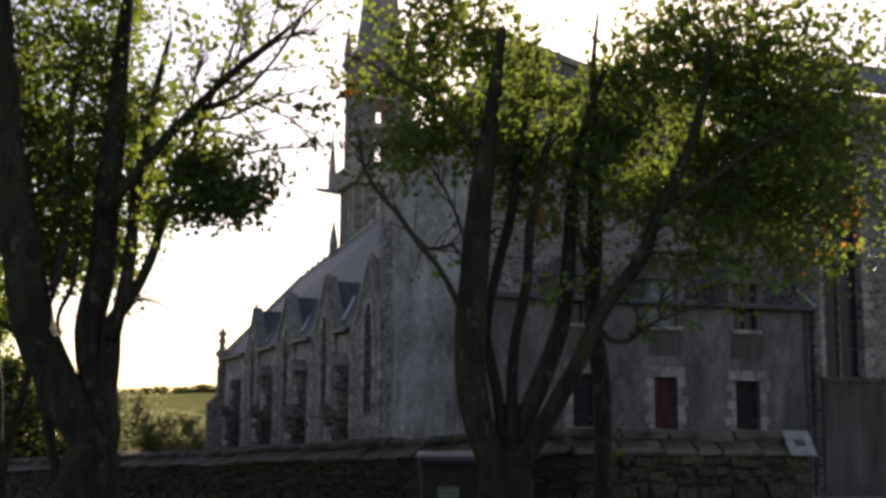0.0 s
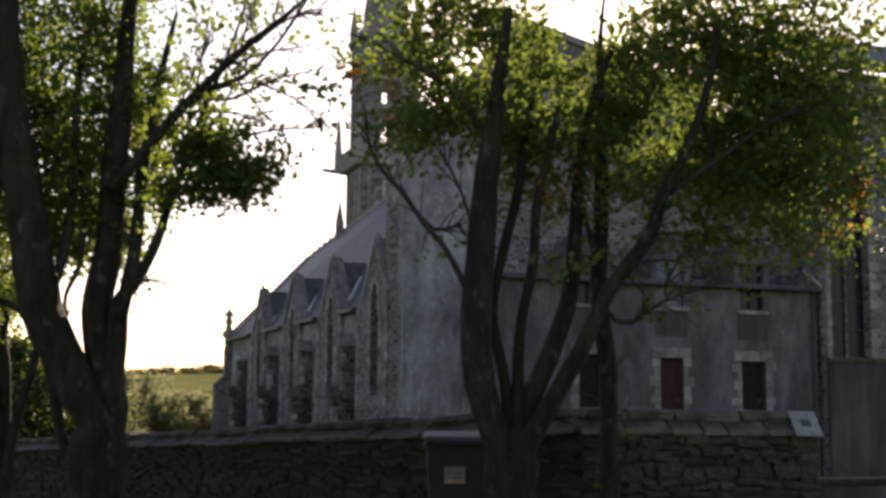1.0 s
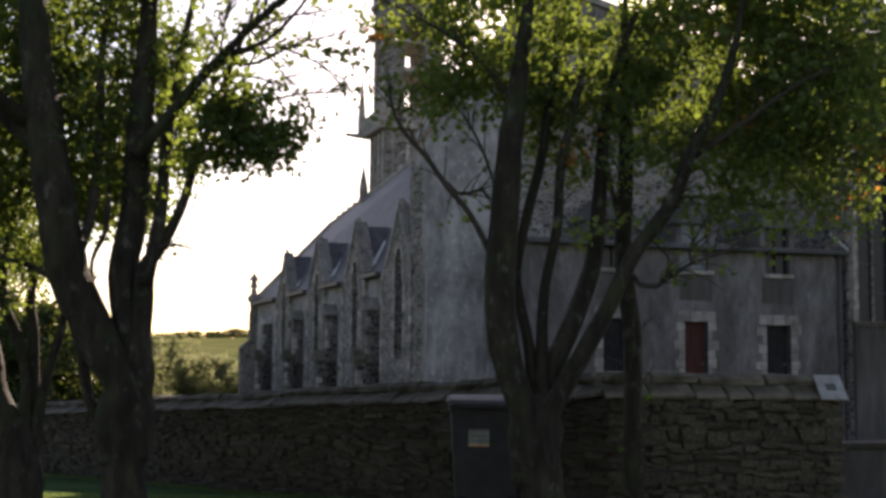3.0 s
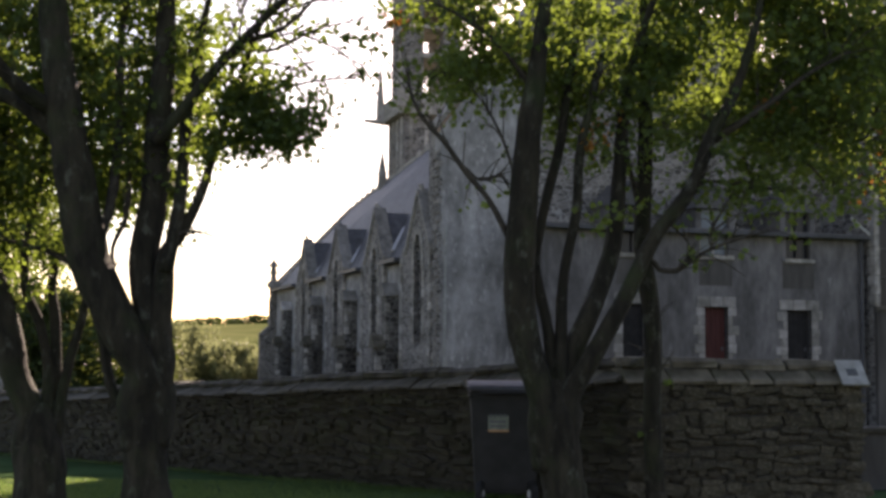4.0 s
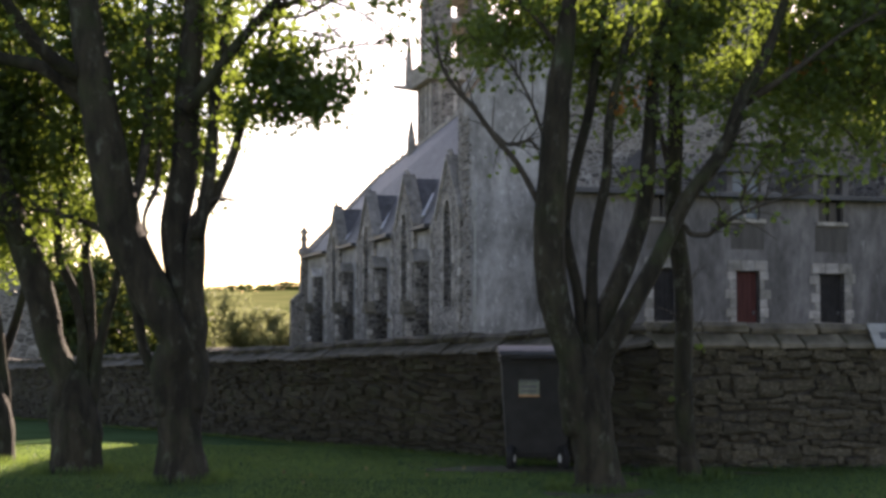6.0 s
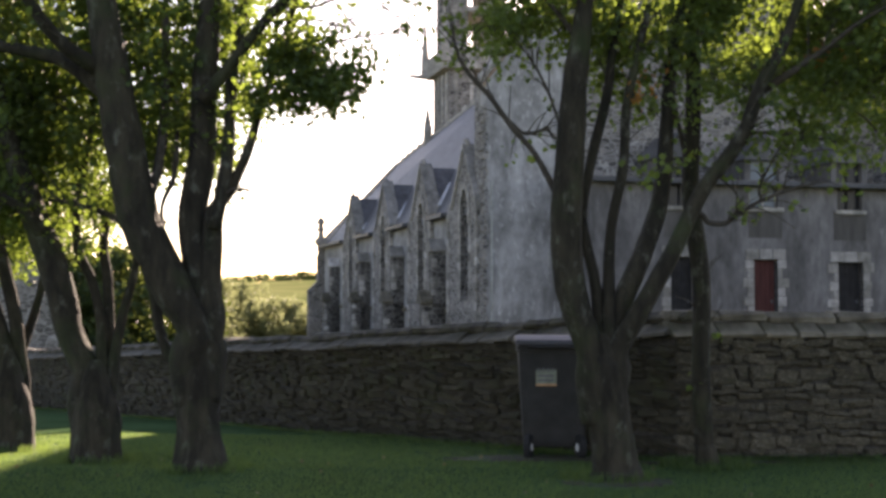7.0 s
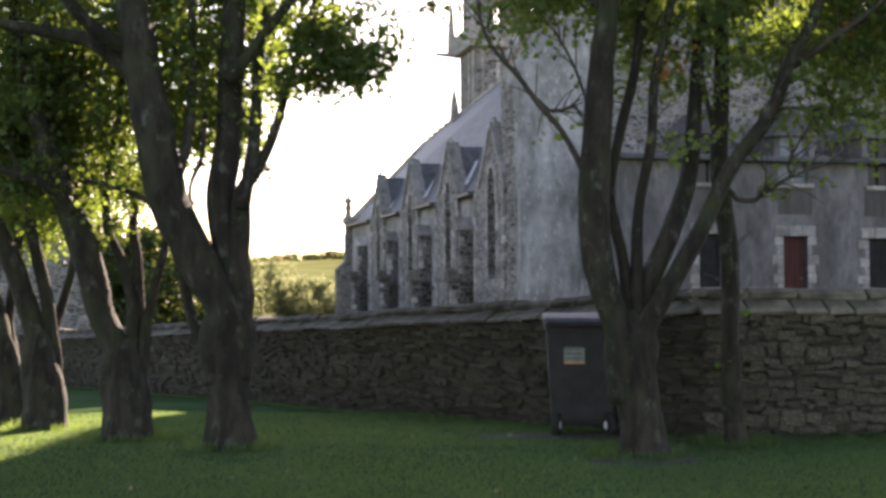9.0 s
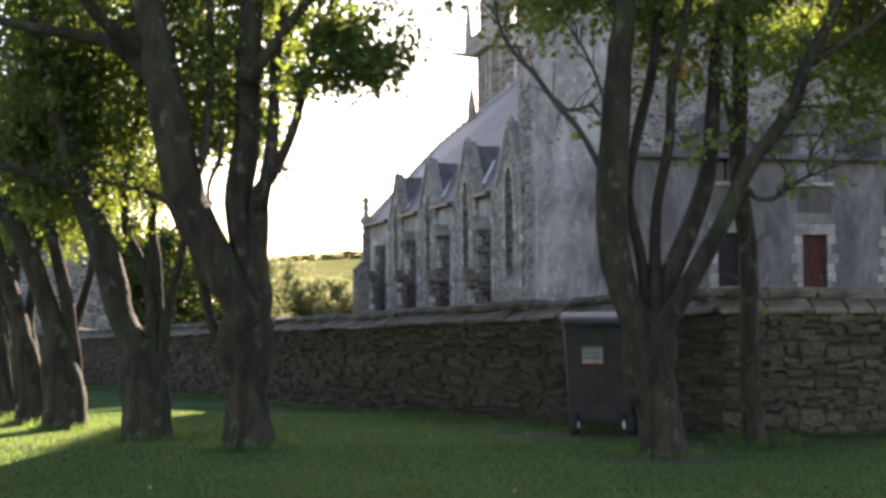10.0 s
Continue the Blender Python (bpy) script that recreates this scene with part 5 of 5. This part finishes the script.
spray(tree_f, 0.79, 0.00, 3.73, 0.24, 0.19, 147)
spray(tree_f, 0.99, 0.50, 4.54, 0.19, 0.24, 178, deep=2.2)
spray(tree_f, 1.64, 0.70, 3.58, 0.38, 0.24, 201, deep=3.0)
spray(tree_f, 1.86, 0.00, 3.29, 0.29, 0.24, 226)
spray(tree_f, 1.50, 0.00, 3.15, 0.17, 0.12, 41)
spray(tree_f, 1.61, 0.00, 2.80, 0.45, 0.17, 173)
spray(tree_f, 1.23, 0.00, 2.91, 0.21, 0.17, 91)
spray(tree_f, 1.73, 0.00, 3.00, 0.33, 0.19, 94)
spray(tree_f, 1.42, 0.70, 4.40, 0.33, 0.29, 346, deep=3.0)
spray(tree_f, 1.99, 0.70, 4.10, 0.48, 0.43, 566, deep=3.0)
spray(tree_f, 2.46, 0.70, 3.57, 0.52, 0.52, 1457, deep=3.0)
spray(tree_f, 2.02, 0.00, 2.86, 0.29, 0.24, 100)
spray(tree_f, 2.40, 0.00, 2.95, 0.43, 0.33, 213)
spray(tree_f, 2.71, 0.70, 4.39, 0.67, 0.52, 3058, deep=3.0)
spray(tree_f, 1.55, 0.70, 3.96, 0.29, 0.24, 151, deep=3.0)
spray(tree_f, 1.66, 0.70, 4.93, 0.43, 0.29, 573, deep=3.0)
spray(tree_f, 2.24, 0.70, 4.92, 0.48, 0.38, 1445, deep=3.0)
spray(tree_f, 1.28, 0.70, 4.93, 0.24, 0.24, 147, deep=3.0)
spray(tree_f, 1.18, 0.70, 4.69, 0.24, 0.19, 117, deep=3.0)
spray(tree_f, 2.02, 0.00, 3.38, 0.33, 0.33, 208)
spray(tree_f, 2.93, 0.70, 3.52, 0.52, 0.67, 1854, deep=3.0)
spray(tree_f, 2.32, 0.70, 3.91, 0.43, 0.43, 1461, deep=3.0)
spray(tree_f, -0.64, 0.50, 4.89, 0.43, 0.24, 722, deep=2.2)
spray(tree_f, -1.12, 0.00, 4.89, 0.29, 0.24, 69)
spray(tree_f, -0.21, 0.50, 4.79, 0.29, 0.24, 481, deep=2.2)
spray(tree_f, 1.67, 0.70, 5.31, 0.67, 0.29, 792, deep=3.0)
spray(tree_f, -0.40, 0.50, 5.28, 0.67, 0.29, 1199, deep=2.2)
spray(tree_f, 0.55, 0.00, 3.68, 0.19, 0.19, 117)
spray(tree_f, 0.73, 0.00, 3.15, 0.19, 0.19, 93)
spray(tree_f, 0.36, 0.50, 3.92, 0.24, 0.24, 267, deep=2.2)
spray(tree_f, 1.68, 1.20, 4.90, 0.40, 0.30, 453, deep=3.0)
spray(tree_f, 2.12, 1.30, 4.77, 0.45, 0.35, 1011, deep=3.0)
spray(tree_f, 1.37, 1.20, 4.44, 0.30, 0.30, 339, deep=3.0)
spray(tree_f, 1.24, 1.30, 4.17, 0.30, 0.30, 297, deep=3.0)
spray(tree_f, 1.60, 1.30, 3.81, 0.35, 0.30, 158, deep=3.0)
spray(tree_f, 2.42, 0.70, 4.58, 0.43, 0.38, 1155, deep=3.0)
spray(tree_f, -0.06, 0.50, 5.03, 0.33, 0.19, 349, deep=2.2)
spray(tree_f, -0.75, 1.00, 4.10, 0.30, 0.30, 513, deep=2.2)
spray(tree_f, -0.91, 0.30, 3.80, 0.25, 0.20, 83)
spray(tree_f, 2.26, 1.30, 3.85, 0.40, 0.35, 785, deep=3.0)
spray(tree_f, 0.66, 0.30, 3.60, 0.29, 0.29, 158)
spray(tree_f, 0.79, 0.50, 3.92, 0.24, 0.24, 178, deep=2.2)
spray(tree_f, 0.93, 0.00, 3.39, 0.19, 0.19, 81)
spray(tree_f, 0.53, 0.40, 3.17, 0.25, 0.20, 88)
spray(tree_f, -0.10, 0.50, 3.14, 0.15, 0.20, 35)
spray(tree_f, 1.26, 0.00, 3.34, 0.29, 0.24, 112)
spray(tree_f, 2.72, 0.70, 4.87, 0.57, 0.33, 1296, deep=3.0)
spray(tree_f, 3.09, 0.70, 4.10, 0.43, 0.52, 1528, deep=3.0)
spray(tree_f, 2.05, 0.70, 5.12, 0.57, 0.24, 842, deep=3.0)
spray(tree_f, 1.52, 0.70, 5.17, 0.43, 0.19, 254, deep=3.0)
spray(tree_f, 2.78, 0.00, 2.95, 0.43, 0.33, 213)
# unseen high sprays, added to shade what stands below and to the right
spray(tree_f, 2.20, 0.00, 6.40, 1.0, 0.7, 1100, 2.2)
spray(tree_f, 1.40, 0.20, 7.00, 1.0, 0.7, 1100, 2.2)
spray(tree_f, -0.60, 0.00, 6.60, 1.0, 0.7, 1100, 2.2)
spray(tree_f, 2.25, 1.70, 4.10, 0.30, 0.35, 1118)
spray(tree_f, 3.50, 1.70, 4.70, 0.35, 0.30, 1092)
spray(tree_f, 3.30, 1.50, 4.20, 0.25, 0.25, 624)
spray(tree_f, 1.80, 1.60, 3.75, 0.35, 0.25, 650)
spray(tree_f, 2.90, 1.70, 3.90, 0.45, 0.30, 1200)
spray(tree_f, 1.35, 1.60, 3.70, 0.25, 0.22, 250)
crown_done(tree_f)
spray(tree_f, 3.05, 0.00, 3.40, 0.20, 0.20, 63)
spray(tree_f, 1.90, 0.00, 3.55, 0.15, 0.12, 36)
spray(tree_f, -1.35, 0.00, 4.28, 0.12, 0.08, 27)
spray(tree_f, 0.35, 0.00, 3.28, 0.20, 0.12, 36)
spray(tree_f, 2.85, 0.00, 3.00, 0.20, 0.18, 36)
crown_done(tree_f, TURNING_LEAF, "a few orange turning leaves")
tree_g = tree_base(2.69, 10.50, "slender straight young tree close to the stone wall")
limb(tree_g, "trunk", [(-0.0, 0.0, 0.05, 0.101), (-0.01, 0.0, 0.21, 0.086), (-0.02, 0.0, 0.92, 0.081), (-0.03, 0.0, 1.68, 0.081), (-0.07, 0.0, 2.44, 0.081), (-0.09, 0.0, 3.21, 0.071), (-0.09, 0.0, 3.97, 0.056), (-0.07, 0.0, 4.74, 0.03), (-0.04, 0.0, 5.31, 0.01)])
limb(tree_g, "limb", [(-0.07, 0.0, 2.44, 0.03), (-0.2, 0.07, 2.96, 0.026), (-0.28, 0.13, 3.49, 0.021), (-0.36, 0.2, 4.02, 0.016)])
spray(tree_g, -0.35, 0.00, 4.03, 0.30, 0.30, 378)
spray(tree_g, 0.11, 0.00, 4.08, 0.30, 0.30, 453)
spray(tree_g, -0.40, 0.00, 4.44, 0.25, 0.20, 252)
spray(tree_g, 0.16, 0.00, 4.59, 0.30, 0.30, 378)
crown_done(tree_g)

# ---- beyond the wall ----
def bush_mass(name, label, spots, size, per, mat, kind="stuff", category="bushes"):
    store = ([], [])
    rng = random.Random(len(label))
    for x, y, h, r in spots:
        g = ground_z(x, y)
        lumps = [(x + rng.gauss(0, 0.5) * r, y + rng.gauss(0, 0.5) * r, g + h * rng.uniform(0.1, 0.85), r * rng.uniform(0.14, 0.3)) for _ in range(110)]
        for i in range(per):
            lx, ly, lz, lr = lumps[rng.randrange(110)]
            p = Vector((rng.gauss(0, 1), rng.gauss(0, 1), rng.gauss(0, 1))).normalized() * lr * rng.uniform(0.3, 1.3)
            add_leaf(store, Vector((lx, ly, max(g, lz + p.z * h / r * 0.5))) + Vector((p.x, p.y, 0)), size * rng.uniform(0.7, 1.3), rng)
    me = bpy.data.meshes.new(name)
    me.from_pydata(store[0], [], store[1])
    me.materials.append(mat)
    return tagged(new(name, me), label, category, kind=kind)


rng = random.Random(5)
def bush_row():
    """Narrow upright bushes side by side, lower towards the open field."""
    spots = []
    for k in range(34):
        y = rng.uniform(70, 84)
        d = -26 + 29.5 * k / 33
        h = rng.uniform(3.0, 4.8) * (1.0 if d < 0.5 else 0.7)
        spots.append((-0.132 * y + d + rng.uniform(-0.4, 0.4), y, h, rng.uniform(1.0, 1.7)))
    return spots


bush_mass("bushes", "green bushes beyond the churchyard wall", bush_row(), 0.12, 4500, BUSH_LEAF)
bush_mass("far_trees", "leafy trees standing beyond the green and wall", [(s * y, y, h, r) for s, y, h, r in
          ((-0.25, 52, 5.5, 2.6), (-0.3, 58, 6.5, 3.2), (-0.36, 50, 6.5, 3.2), (-0.42, 48, 7.5, 3.4), (-0.48, 46, 7.5, 3.4), (-0.2, 60, 4.6, 2.6), (-0.33, 47, 4.5, 2.2), (-0.4, 56, 9, 3.6))], 0.24, 5500, FAR_LEAF, category="trees")
bush_mass("hedge", "dark hedgerows across the far pasture hill",
          [(-130 + i * 2.6 + rng.uniform(-2, 2), 552 + rng.uniform(-8, 8), rng.uniform(1.5, 5.0), rng.uniform(2.5, 5)) for i in range(90)], 0.6, 420, FAR_LEAF, category="hedge")

cottage = empty("cottage", pose(-14.6, 44.0, ground_z(-14, 44), 0, 0, 18), "grey stone cottage with slate roof behind the trees", "house")
solid("wall", RUBBLE, cottage, (-1.6, 1.6, 0, 7, -0.5, 3.0))
bm = bmesh.new()
prism(bm, [(-1.6, 3.003), (1.6, 3.003), (0, 5.0)], 0, 7, "y")
part("gable", bm, RUBBLE, cottage)
for s in (-1, 1):
    bm = bmesh.new()
    prism(bm, [(0, 5.02), (0, 5.2), (s * 1.9, 2.85), (s * 1.9, 2.67)], -0.15, 7.15, "y")
    part("roof", bm, SLATE, cottage)

# ---- bare earth by the bin and the tree roots ----
EARTH = material("trodden_earth", ((0.036, 0.029, 0.015), (0.068, 0.054, 0.03)), 9, 0.97, 0.9, 50, 0.4, 2.5)
overgrow(EARTH, (0.035, 0.06, 0.024), 4.0, 0.45, 0.6, 0.9)
BARE = ((1.35, 11.35, 1.15, 0.42), (1.75, 9.6, 0.55, 0.3), (2.75, 10.75, 0.9, 0.16))


def bare(x, y):
    edge = 0.35 * noise.noise((x * 3, y * 3, 1.0))
    return any(((x - cx) / rx) ** 2 + ((y - cy) / ry) ** 2 < 1 + edge for cx, cy, rx, ry in BARE)


for cx, cy, rx, ry in BARE:
    bm = bmesh.new()
    rings = []
    for q in (0.02, 0.4, 0.75, 1.0):
        ring = []
        for k in range(40):
            c = 2 * math.pi * k / 40
            w = q * (1 + 0.22 * noise.noise((math.cos(c) * 2 + cx, math.sin(c) * 2 + cy, 0)))
            x, y = cx + rx * w * math.cos(c), cy + ry * w * math.sin(c)
            ring.append(bm.verts.new((x, y, ground_z(x, y) + (0.012 if q < 1 else -0.01))))
        rings.append(ring)
    bm.faces.new(rings[0])
    for p, q in zip(rings, rings[1:]):
        for k in range(40):
            bm.faces.new((p[k], p[(k + 1) % 40], q[(k + 1) % 40], q[k]))
    tagged(part("bare_earth", bm, EARTH, smooth=True), "patch of trodden brown earth in the grass", "ground", kind="structure")

# ---- grass on the green: short tufts ----
verts, faces = [], []
rng = random.Random(11)
for i in range(230000):
    y = 6.9 + 9.0 * rng.random() ** 1.6
    x = rng.uniform(-0.46, 0.46) * y
    if y > 14.78 - 1.53 * x and y > 10.9:
        continue
    if bare(x, y) and rng.random() < 0.6:
        continue
    # thin, trodden patches
    if noise.noise((x * 0.9, y * 0.55, 3.0)) + 0.5 * noise.noise((x * 4, y * 4, 0.0)) > rng.uniform(0.3, 0.9):
        continue
    z = ground_z(x, y) - 0.005
    a, h, w = rng.uniform(0, 6.28), rng.uniform(0.012, 0.034), rng.uniform(0.003, 0.006)
    lean = rng.uniform(0.0, 0.035)
    b = rng.uniform(0, 6.28)
    n = len(verts)
    verts += [(x - math.cos(a) * w, y - math.sin(a) * w, z), (x + math.cos(a) * w, y + math.sin(a) * w, z), (x + math.cos(b) * lean, y + math.sin(b) * lean, z + h)]
    faces.append((n, n + 1, n + 2))
me = bpy.data.meshes.new("grass")
me.from_pydata(verts, [], faces)
me.materials.append(BLADE)
tagged(new("grass", me), "short mown green grass blades", "grass", kind="stuff")

# ---- fallen leaves ----
store = ([], [])
rng = random.Random(23)
for i in range(45):
    y = rng.uniform(7.5, 11.5)
    x = rng.uniform(-0.42, 0.42) * y
    add_leaf(store, Vector((x, y, ground_z(x, y) + 0.05)), rng.uniform(0.02, 0.045), rng)
me = bpy.data.meshes.new("fallen_leaves")
me.from_pydata(store[0], [], store[1])
me.materials.append(DRY_LEAF)
tagged(new("fallen_leaves", me), "pale dry leaves scattered on the grass", "leaves", kind="stuff")

# ---- weeds and long grass at the foot of the wall and the trees ----
verts, faces = [], []
rng = random.Random(31)
feet = [(2.5 - 14.0 * (k / 900) ** 1.3, None) for k in range(900)] + [(2.6 + 2.4 * k / 260, 10.98 + 0.25 * k / 260) for k in range(260)]
for x0, y0 in feet:
    y1 = y0 if y0 else 14.95 - 1.53 * x0 - 0.28
    for k in range(14):
        x, y = x0 + rng.gauss(0, 0.06), y1 - abs(rng.gauss(0, 0.1))
        z = ground_z(x, y) - 0.01
        a, b, h, w, lean = rng.uniform(0, 6.28), rng.uniform(0, 6.28), rng.uniform(0.02, 0.09) * rng.uniform(0.4, 1), rng.uniform(0.004, 0.009), rng.uniform(0.02, 0.09)
        n = len(verts)
        verts += [(x - math.cos(a) * w, y - math.sin(a) * w, z), (x + math.cos(a) * w, y + math.sin(a) * w, z), (x + math.cos(b) * lean, y + math.sin(b) * lean, z + h)]
        faces.append((n, n + 1, n + 2))
for tx, ty in [tuple(o.location)[:2] for o in scene.objects if o.parent is None and o.name.split(".")[0] == "tree"]:
    for k in range(900):
        c, r = rng.uniform(0, 6.28), rng.uniform(0.19, 0.42)
        x, y = tx + math.cos(c) * r, ty + math.sin(c) * r
        z = ground_z(x, y) - 0.01
        a, b, h, w, lean = rng.uniform(0, 6.28), rng.uniform(0, 6.28), rng.uniform(0.03, 0.12), rng.uniform(0.004, 0.008), rng.uniform(0.01, 0.05)
        n = len(verts)
        verts += [(x - math.cos(a) * w, y - math.sin(a) * w, z), (x + math.cos(a) * w, y + math.sin(a) * w, z), (x + math.cos(b) * lean, y + math.sin(b) * lean, z + h)]
        faces.append((n, n + 1, n + 2))
me = bpy.data.meshes.new("long_grass")
me.from_pydata(verts, [], faces)
me.materials.append(BLADE)
tagged(new("long_grass", me), "uncut long grass at wall foot and tree roots", "grass", kind="stuff")
